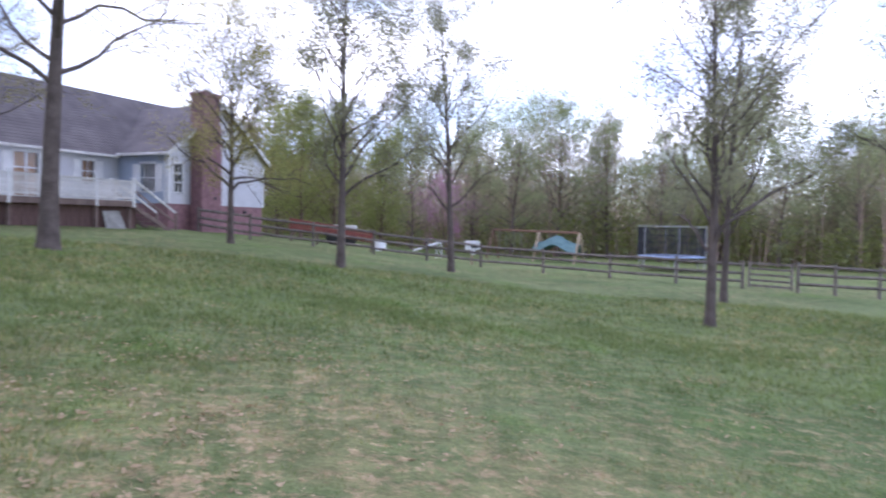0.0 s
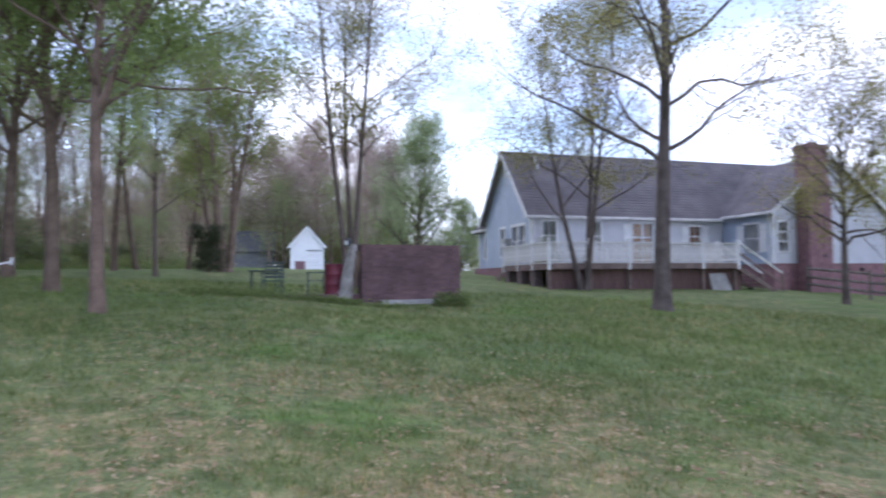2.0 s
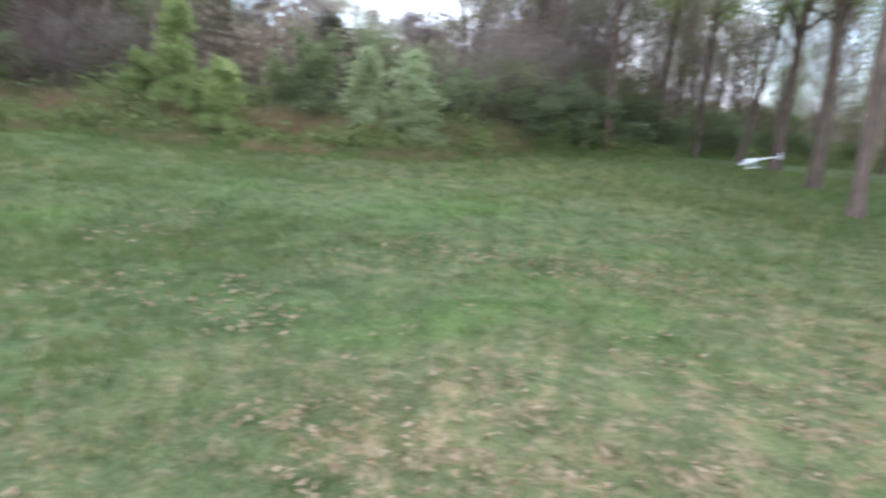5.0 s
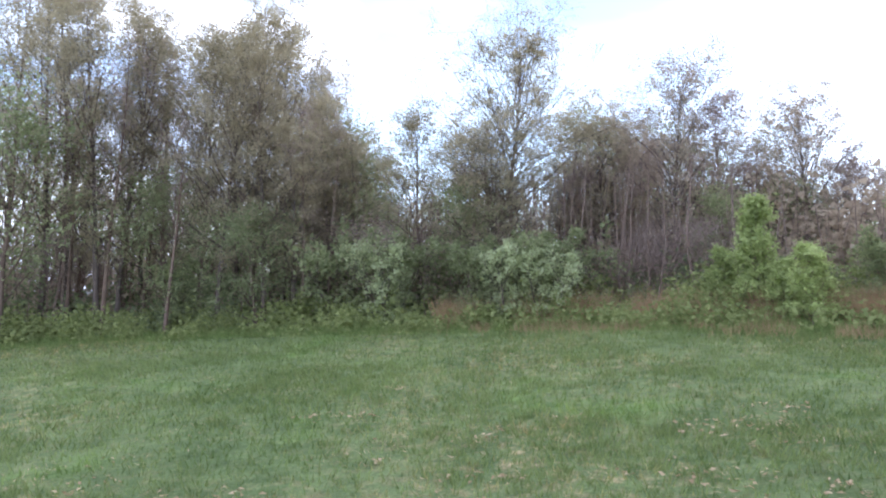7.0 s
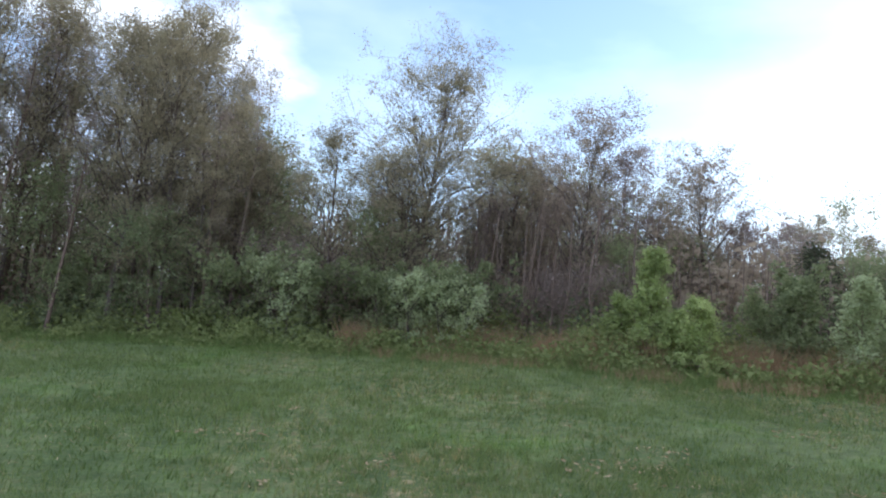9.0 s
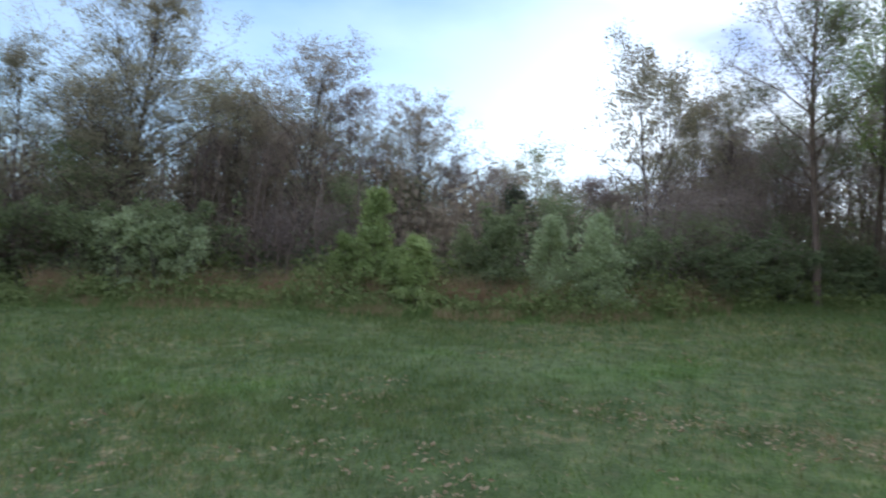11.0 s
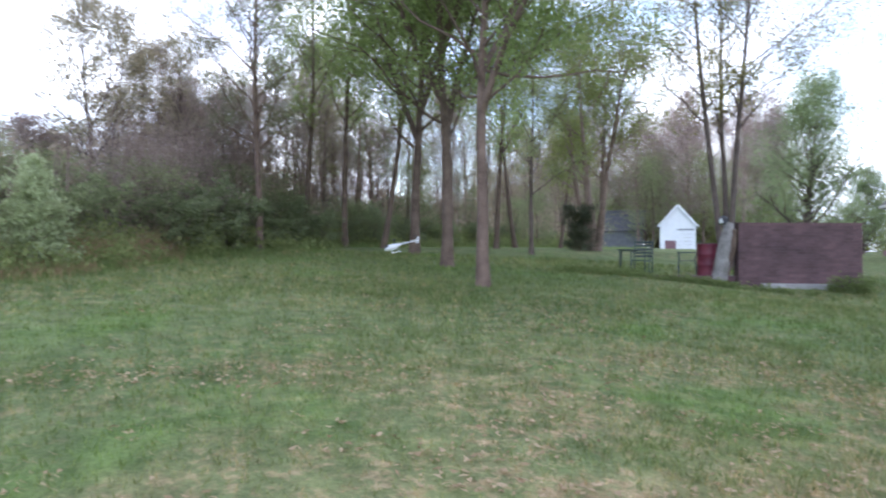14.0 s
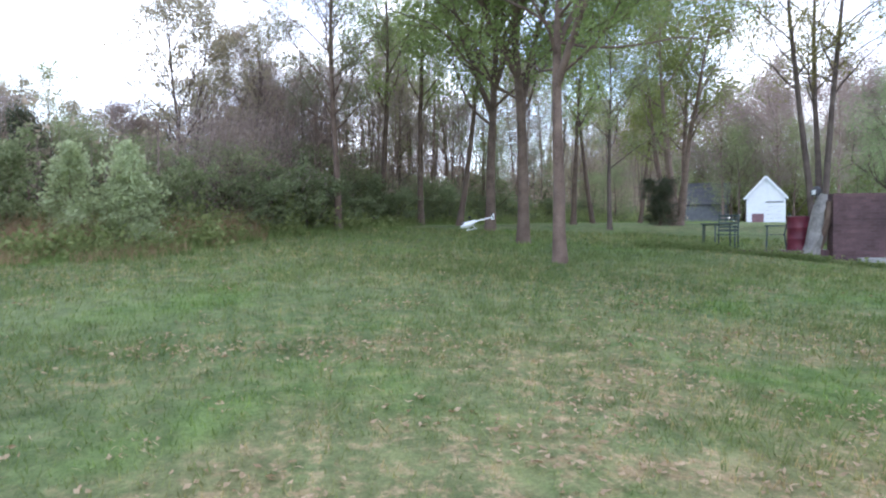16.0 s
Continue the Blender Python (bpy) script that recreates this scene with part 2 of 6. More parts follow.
LEAF_BUD = leafy("olive_brown_buds", (0.235, 0.20, 0.13), (0.47, 0.41, 0.275), 0.55)
LEAF_PINK = leafy("pink_blossom", (0.330, 0.135, 0.240), (0.630, 0.330, 0.510))
BRAMBLE = leafy("bramble_leaves", (0.15, 0.18, 0.07), (0.37, 0.40, 0.175), 0.45)
DEAD_WEED = leafy("dead_weed_stalks", (0.25, 0.155, 0.095), (0.50, 0.36, 0.22), 0.4)
TUFT = leafy("grass_tuft", (0.125, 0.165, 0.06), (0.24, 0.28, 0.115), 0.45)
LITTER = leafy("dry_leaf", (0.26, 0.175, 0.10), (0.60, 0.45, 0.30), 0.25)
TALL_GRASS = leafy("tall_edge_grass", (0.14, 0.19, 0.065), (0.29, 0.36, 0.14), 0.45)
SIDING_PALE = material("pale_grey_clapboard", (0.47, 0.475, 0.51), (0.58, 0.585, 0.62), 1.2, 0.5, 0.05, 14)
SIDING = material("blue_grey_vinyl_siding", (0.34, 0.395, 0.50), (0.42, 0.475, 0.575), 1.2, 0.55, 0.05, 14)
WHITE = material("white_paint", (0.62, 0.62, 0.64), (0.80, 0.80, 0.80), 2, 0.55, 0.06, 20, vary=0.06)
WHITE_FRESH = material("fresh_white_paint", (0.80, 0.80, 0.82), (0.90, 0.90, 0.91), 2, 0.5, 0.05, 20, vary=0.03)
WHITE_OLD = material("weathered_white_paint", (0.48, 0.46, 0.44), (0.74, 0.73, 0.71), 3, 0.7, 0.15, 18, vary=0.08)
SHINGLE = material("dark_grey_shingle", (0.11, 0.096, 0.099), (0.19, 0.166, 0.168), 1.0, 0.95, 0.5, 24, vary=0.22)
BRICK = material("red_brown_brick", (0.085, 0.052, 0.056), (0.20, 0.115, 0.118), 1.4, 0.9, 0.4, 60, vary=0.3)
BRICK_RED = material("chimney_brick", (0.16, 0.085, 0.095), (0.27, 0.15, 0.16), 5, 0.9, 0.4, 60, vary=0.25)
MORTAR = material("dark_mortar", (0.10, 0.075, 0.075), (0.18, 0.135, 0.132), 6, 0.95, 0.3, 60)
CONCRETE = material("concrete", (0.26, 0.25, 0.24), (0.42, 0.41, 0.40), 3, 0.9, 0.3, 30)
STAINED = material("brown_stained_timber", (0.13, 0.09, 0.08), (0.25, 0.18, 0.16), 3, 0.85, 0.3, 25, vary=0.2)
TREAD = material("worn_brown_tread", (0.20, 0.145, 0.12), (0.34, 0.26, 0.22), 3, 0.85, 0.3, 25, vary=0.2)
SKIRT = material("dark_red_skirting_board", (0.105, 0.06, 0.055), (0.18, 0.11, 0.10), 3, 0.9, 0.2, 20, vary=0.2)
FENCE_WOOD = material("weathered_fence_rail", (0.10, 0.082, 0.075), (0.235, 0.20, 0.18), 4, 0.95, 0.5, 30, vary=0.3)
GREY_WOOD = material("silver_grey_driftwood", (0.19, 0.175, 0.165), (0.40, 0.37, 0.35), 5, 0.95, 0.9, 26)
GLASS = glass("window_glass")
CURTAIN = material("cream_curtain", (0.45, 0.42, 0.36), (0.62, 0.58, 0.5), 6, 0.9, 0.1, 40)
RUST_CLOTH = material("rust_orange_curtain", (0.34, 0.15, 0.07), (0.50, 0.25, 0.12), 6, 0.9, 0.1, 40)
ROOM = material("dim_room_plaster", (0.16, 0.15, 0.14), (0.22, 0.21, 0.2), 2, 0.9, 0.05, 20)
IRON = material("dark_green_painted_iron", (0.035, 0.05, 0.045), (0.085, 0.11, 0.10), 6, 0.5, 0.1, 60, metal=0.3)
DRUM = material("faded_red_drum_paint", (0.095, 0.011, 0.026), (0.185, 0.025, 0.043), 4, 0.5, 0.1, 30)
BLACK = material("black_plastic", (0.012, 0.012, 0.013), (0.03, 0.03, 0.032), 6, 0.45, 0.05, 50)
WHITE_PLASTIC = material("white_plastic", (0.72, 0.72, 0.74), (0.84, 0.84, 0.85), 4, 0.35, 0.02, 50)
BLUE_PAD = material("pale_blue_vinyl_pad", (0.30, 0.40, 0.66), (0.46, 0.56, 0.80), 3, 0.5, 0.05, 30)
NET = material("black_netting", (0.02, 0.02, 0.022), (0.05, 0.05, 0.055), 6, 0.9, 0.0, 60)
STEEL = material("galvanised_steel", (0.34, 0.35, 0.36), (0.5, 0.51, 0.52), 6, 0.45, 0.05, 50, metal=0.7)
SWING_WOOD = material("orange_cedar", (0.14, 0.08, 0.055), (0.24, 0.135, 0.09), 4, 0.85, 0.2, 30, vary=0.15)
PINE = material("pale_pine_post", (0.36, 0.27, 0.19), (0.52, 0.41, 0.30), 4, 0.85, 0.2, 30)
TEAL = material("faded_teal_tarpaulin", (0.06, 0.125, 0.135), (0.12, 0.215, 0.22), 3, 0.7, 0.2, 16)
RED_PAINT = material("dull_red_boards", (0.20, 0.055, 0.045), (0.32, 0.10, 0.08), 3, 0.8, 0.2, 24, vary=0.15)
BARN_GREY = material("dark_slate_roofing", (0.085, 0.085, 0.095), (0.14, 0.138, 0.15), 2, 0.9, 0.3, 20)
BARN_WALL = material("grey_weatherboard", (0.13, 0.135, 0.145), (0.21, 0.215, 0.225), 2, 0.85, 0.2, 20)


# ---- shapes ----
def ground_z(x, y):
    r = math.hypot(x, y)
    if r > 150:
        x, y = x * 150 / r, y * 150 / r
    u = -0.085 * x - 0.010 * y
    if u > 2.2:
        u = 2.2 + 0.35 * (u - 2.2)
    if u < -0.6:
        u = -0.6 + 0.2 * (u + 0.6)
    u -= 0.21 * math.exp(-((x + 14.2) ** 2 + (y - 12.6) ** 2) / 11)
    return u + 0.45 * math.exp(-((x + 14) ** 2 + (y - 34) ** 2) / 162)


def spot(az, r, up=0.0):
    """The place on the ground at a bearing (degrees, anticlockwise from +y) and a distance."""
    x, y = -math.sin(radians(az)) * r, math.cos(radians(az)) * r
    return Vector((x, y, ground_z(x, y) + up))


class Shape:
    """Gathers faces for one mesh."""

    def __init__(self):
        self.v, self.f = [], []

    def face(self, *pts):
        i = len(self.v)
        self.v.extend(tuple(p) for p in pts)
        self.f.append(tuple(range(i, i + len(pts))))

    def box(self, x0, x1, y0, y1, z0, z1, bevel=0.0):
        self.hexa([(x0, y0, z0), (x1, y0, z0), (x1, y1, z0), (x0, y1, z0), (x0, y0, z1), (x1, y0, z1), (x1, y1, z1), (x0, y1, z1)], bevel)

    def hexa(self, p, bevel=0.0):
        if bevel:
            bm = bmesh.new()
            vs = [bm.verts.new(q) for q in p]
            for f in ((3, 2, 1, 0), (4, 5, 6, 7), (0, 1, 5, 4), (1, 2, 6, 5), (2, 3, 7, 6), (3, 0, 4, 7)):
                bm.faces.new([vs[i] for i in f])
            bmesh.ops.bevel(bm, geom=bm.edges[:], offset=bevel, segments=1, affect="EDGES")
            bm.verts.index_update()
            i = len(self.v)
            self.v.extend(tuple(v.co) for v in bm.verts)
            self.f.extend(tuple(i + v.index for v in f.verts) for f in bm.faces)
            bm.free()
            return
        i = len(self.v)
        self.v.extend(tuple(q) for q in p)
        for f in ((3, 2, 1, 0), (4, 5, 6, 7), (0, 1, 5, 4), (1, 2, 6, 5), (2, 3, 7, 6), (3, 0, 4, 7)):
            self.f.append(tuple(i + k for k in f))

    def beam(self, a, b, w, h=None, bevel=0.0):
        """A bar of w x h from a to b."""
        a, b, h = Vector(a), Vector(b), h or w
        d = (b - a).normalized()
        side = d.cross(Vector((0, 0, 1)))
        side = side.normalized() if side.length > 1e-3 else Vector((1, 0, 0))
        up = side.cross(d)
        c = [(-1, -1), (1, -1), (1, 1), (-1, 1)]
        self.hexa([a + side * w / 2 * s + up * h / 2 * t for s, t in c] + [b + side * w / 2 * s + up * h / 2 * t for s, t in c], bevel)

    def tube(self, pts, radii, sides=6, cap=True):
        """A tapered round bar along points."""
        base = len(self.v)
        last = None
        n = len(pts)
        for k in range(n):
            d = (pts[min(k + 1, n - 1)] - pts[max(k - 1, 0)]).normalized()
            if last is None:
                side = d.orthogonal().normalized()
            else:
                side = (last - d * last.dot(d)).normalized()
            last = side
            other = d.cross(side)
            for j in range(sides):
                a = 2 * math.pi * j / sides
                self.v.append(tuple(pts[k] + (side * math.cos(a) + other * math.sin(a)) * radii[k]))
        for k in range(n - 1):
            for j in range(sides):
                p, q = base + k * sides + j, base + k * sides + (j + 1) % sides
                self.f.append((p, q, q + sides, p + sides))
        if cap:
            self.f.append(tuple(base + j for j in reversed(range(sides))))
            self.f.append(tuple(base + (n - 1) * sides + j for j in range(sides)))

    def mesh(self, name, mat, smooth=False):
        me = bpy.data.meshes.new(name)
        me.from_pydata(self.v, [], self.f)
        me.materials.append(mat)
        if smooth:
            me.polygons.foreach_set("use_smooth", [True] * len(me.polygons))
        me.update()
        return me


def part(name, shape, mat, parent=None, label="", smooth=False):
    ob = new(name, shape.mesh(name, mat, smooth) if isinstance(shape, Shape) else shape)
    if parent:
        ob.parent = parent
    return tagged(ob, label)


def thing(name, m, label, category, group="", kind=""):
    ob = new(name)
    ob.empty_display_size = 0.2
    ob.matrix_world = m
    return tagged(ob, label, category, group, kind)


# ---- ground ----
def build_ground():
    s = Shape()
    seg = 160
    radii = [0.0] + [0.8 * 1.062 ** k for k in range(132)]
    s.v.append((0, 0, ground_z(0, 0)))
    for r in radii[1:]:
        for j in range(seg):
            a = 2 * math.pi * j / seg
            x, y = r * math.cos(a), r * math.sin(a)
            rough = 0.03 * noise.noise((x * 0.35, y * 0.35, 0)) + 0.05 * noise.noise((x * 0.09, y * 0.09, 3)) if 1 < r < 60 else 0
            s.v.append((x, y, ground_z(x, y) + rough))
    for j in range(seg):
        s.f.append((0, 1 + j, 1 + (j + 1) % seg))
    for k in range(len(radii) - 2):
        o = 1 + k * seg
        for j in range(seg):
            s.f.append((o + j, o + seg + j, o + seg + (j + 1) % seg, o + (j + 1) % seg))
    g = part("ground", s, LAWN, smooth=True)
    tagged(g, "mown spring lawn with straw-coloured thin patches", "ground", kind="structure")


def edge_r(az):
    """How far the mown lawn reaches at a bearing, where the wood begins."""
    pts = [(-180, 26), (60, 62), (66, 52), (74, 38), (82, 29), (88, 24), (95, 20.5), (102, 17.0), (110, 15.4), (120, 15.2), (130, 16.6), (140, 17.2), (150, 17.8), (160, 19.2), (170, 21), (180, 23.5), (200, 27), (400, 30)]
    for (a, p), (b, q) in zip(pts, pts[1:]):
        if az <= b:
            return p + (q - p) * (az - a) / (b - a)
    return 30


def skyline(az):
    """How high over level the mass of the wood reaches at a bearing, in degrees."""
    pts = [(-180, 9), (64, 13), (90, 15), (96, 14), (99, 12), (104, 10.5), (107, 9.0), (110, 8.2), (113, 8.8), (117, 9.6), (120, 11.0), (128, 13.5), (138, 13.5), (147, 11.0), (157, 11.0), (160, 16), (165, 18), (195, 18), (400, 12)]
    for (a, p), (b, q) in zip(pts, pts[1:]):
        if az <= b:
            return p + (q - p) * (az - a) / (b - a)
    return 10


def build_blades():
    """Short blades over the near lawn."""
    rng = np.random.default_rng(5)
    n = 170000
    r = 0.15 + 24.0 * rng.random(n) ** 0.85
    az = np.radians(np.where(r < 4.5, rng.uniform(-180, 180, n), rng.uniform(-48, 190, n)))
    x, y = -np.sin(az) * r, np.cos(az) * r
    z = np.array([ground_z(a, b) for a, b in zip(x, y)])
    lush = np.array([noise.noise((a * 0.5, b * 0.5, 7)) for a, b in zip(x, y)])
    h = (0.035 + 0.035 * rng.random(n)) * (1 + 0.9 * np.clip(lush, 0, 1)) * (0.7 + r / 18)
    w = (0.004 + 0.004 * rng.random(n)) * (0.6 + r / 9)
    t = rng.uniform(0, 2 * np.pi, n)
    lean = rng.uniform(0.2, 1.1, n) * h
    lt = rng.uniform(0, 2 * np.pi, n)
    v = np.empty((n, 3, 3))
    v[:, 0] = np.stack([x - np.cos(t) * w, y - np.sin(t) * w, z - 0.02], 1)
    v[:, 1] = np.stack([x + np.cos(t) * w, y + np.sin(t) * w, z - 0.02], 1)
    v[:, 2] = np.stack([x + np.cos(lt) * lean, y + np.sin(lt) * lean, z + h], 1)
    me = bpy.data.meshes.new("grass")
    me.from_pydata(v.reshape(-1, 3).tolist(), [], np.arange(3 * n).reshape(-1, 3).tolist())
    me.materials.append(BLADE)
    tagged(new("grass", me), "short mown grass blades with dry tips", "grass", kind="stuff")


def build_tufts():
    """Coarser tufts that the mower left standing, and last year's leaves on the thin patches."""
    rng = np.random.default_rng(15)
    v = []
    count = 0
    while count < 4200:
        r, az = 0.3 + 16.5 * rng.random() ** 0.65, radians(rng.uniform(-60, 200))
        x, y = -math.sin(az) * r, math.cos(az) * r
        if noise.noise((x * 0.35, y * 0.35, 9.0)) + 0.6 * noise.noise((x * 1.3, y * 1.3, 2.0)) < 0.05:
            continue
        z = ground_z(x, y)
        size = rng.uniform(0.6, 1.3) * (0.8 + r / 16)
        n = 16
        a, d = rng.uniform(0, 2 * math.pi, n), rng.random(n) ** 0.6 * 0.11 * size
        bx, by = x + np.cos(a) * d, y + np.sin(a) * d
        h = rng.uniform(0.03, 0.07, n) * size
        t, w = rng.uniform(0, math.pi, n), rng.uniform(0.003, 0.0065, n) * (0.8 + r / 12)
        for i in range(n):
            v.append((bx[i] - math.cos(t[i]) * w[i], by[i] - math.sin(t[i]) * w[i], z - 0.02))
            v.append((bx[i] + math.cos(t[i]) * w[i], by[i] + math.sin(t[i]) * w[i], z - 0.02))
            v.append((bx[i] + math.cos(a[i]) * h[i] * 0.7, by[i] + math.sin(a[i]) * h[i] * 0.7, z + h[i]))
        count += 1
    me = bpy.data.meshes.new("grass_tufts")
    me.from_pydata(v, [], np.arange(len(v)).reshape(-1, 3).tolist())
    me.materials.append(TUFT)
    tagged(new("grass_tufts", me), "taller dark green grass tufts in the lawn", "grass", kind="stuff")
    v, f = [], []
    count = 0
    while count < 7000:
        r, az = 0.3 + 12.5 * rng.random() ** 0.6, radians(rng.uniform(-60, 180))
        x, y = -math.sin(az) * r, math.cos(az) * r
        far = math.hypot(x + 2.8, y - 3.4)
        if noise.noise((x * 0.8, y * 0.8, 4.0)) + 0.5 * noise.noise((x * 2.5, y * 2.5, 1.0)) < -0.25 + 0.07 * far:
            continue
        z = ground_z(x, y) + rng.uniform(0.005, 0.035)
        a, ln, wd = rng.uniform(0, 2 * math.pi), rng.uniform(0.018, 0.045), rng.uniform(0.009, 0.02)
        c, d = math.cos(a), math.sin(a)
        lift = rng.uniform(-0.012, 0.02, 4)
        i = len(v)
        for (p, q), k in zip(((-ln, 0), (0, -wd), (ln, 0), (0, wd)), lift):
            v.append((x + p * c - q * d, y + p * d + q * c, z + k))
        f += [(i, i + 1, i + 3), (i + 1, i + 2, i + 3)]
        count += 1
    count = 0
    while count < 9000:
        r, az = 0.4 + 16.0 * rng.random() ** 0.65, radians(rng.uniform(-60, 200))
        x, y = -math.sin(az) * r, math.cos(az) * r
        if noise.noise((x * 0.9, y * 0.9, 14.0)) < 0.05:
            continue
        for _ in range(4):
            px, py = x + rng.normal(0, 0.09), y + rng.normal(0, 0.09)
            z = ground_z(px, py) + rng.uniform(0.02, 0.05)
            a, ln, wd = rng.uniform(0, 2 * math.pi), rng.uniform(0.02, 0.05), rng.uniform(0.003, 0.006) * (0.7 + r / 9)
            c, d = math.cos(a), math.sin(a)
            i = len(v)
            v += [(px - ln * c, py - ln * d, z - 0.01), (px - wd * d, py + wd * c, z), (px + ln * c, py + ln * d, z + 0.012)]
            f.append((i, i + 1, i + 2))
        count += 4
    me = bpy.data.meshes.new("leaf_litter")
    me.from_pydata(v, [], f)
    me.materials.append(LITTER)
    tagged(new("leaf_litter", me), "dry tan leaves scattered on the thin lawn", "leaf litter", kind="stuff")


# ---- trees ----
class Leaves:
    def __init__(self, rng):
        self.rng, self.c, self.s = rng, [], []

    def puff(self, p, n, spread, size):
        g = self.rng.normal(0, spread, (n, 3))
        self.c.append(g + np.array(p))
        self.s.append(size * self.rng.uniform(0.6, 1.3, n))

    def mesh(self, name, mat, flat=0.0):
        c, s = np.concatenate(self.c), np.concatenate(self.s)
        n = len(c)
        a = self.rng.normal(0, 1, (n, 3))
        a[:, 2] *= 1 - flat
        a /= np.linalg.norm(a, axis=1, keepdims=True)
        b = np.cross(a, self.rng.normal(0, 1, (n, 3)))
        b /= np.linalg.norm(b, axis=1, keepdims=True)
        s = s[:, None]
        v = np.stack([c - a * s * 0.9, c + b * s * 0.55 + a * s * 0.35, c - b * s * 0.55 + a * s * 0.65], 1)
        me = bpy.data.meshes.new(name)
        me.vertices.add(3 * n)
        me.vertices.foreach_set("co", v.reshape(-1))
        me.loops.add(3 * n)
        me.loops.foreach_set("vertex_index", np.arange(3 * n, dtype=np.int32))
        me.polygons.add(n)
        me.polygons.foreach_set("loop_start", np.arange(0, 3 * n, 3, dtype=np.int32))
        me.update(calc_edges=True)
        me.materials.append(mat)
        return me


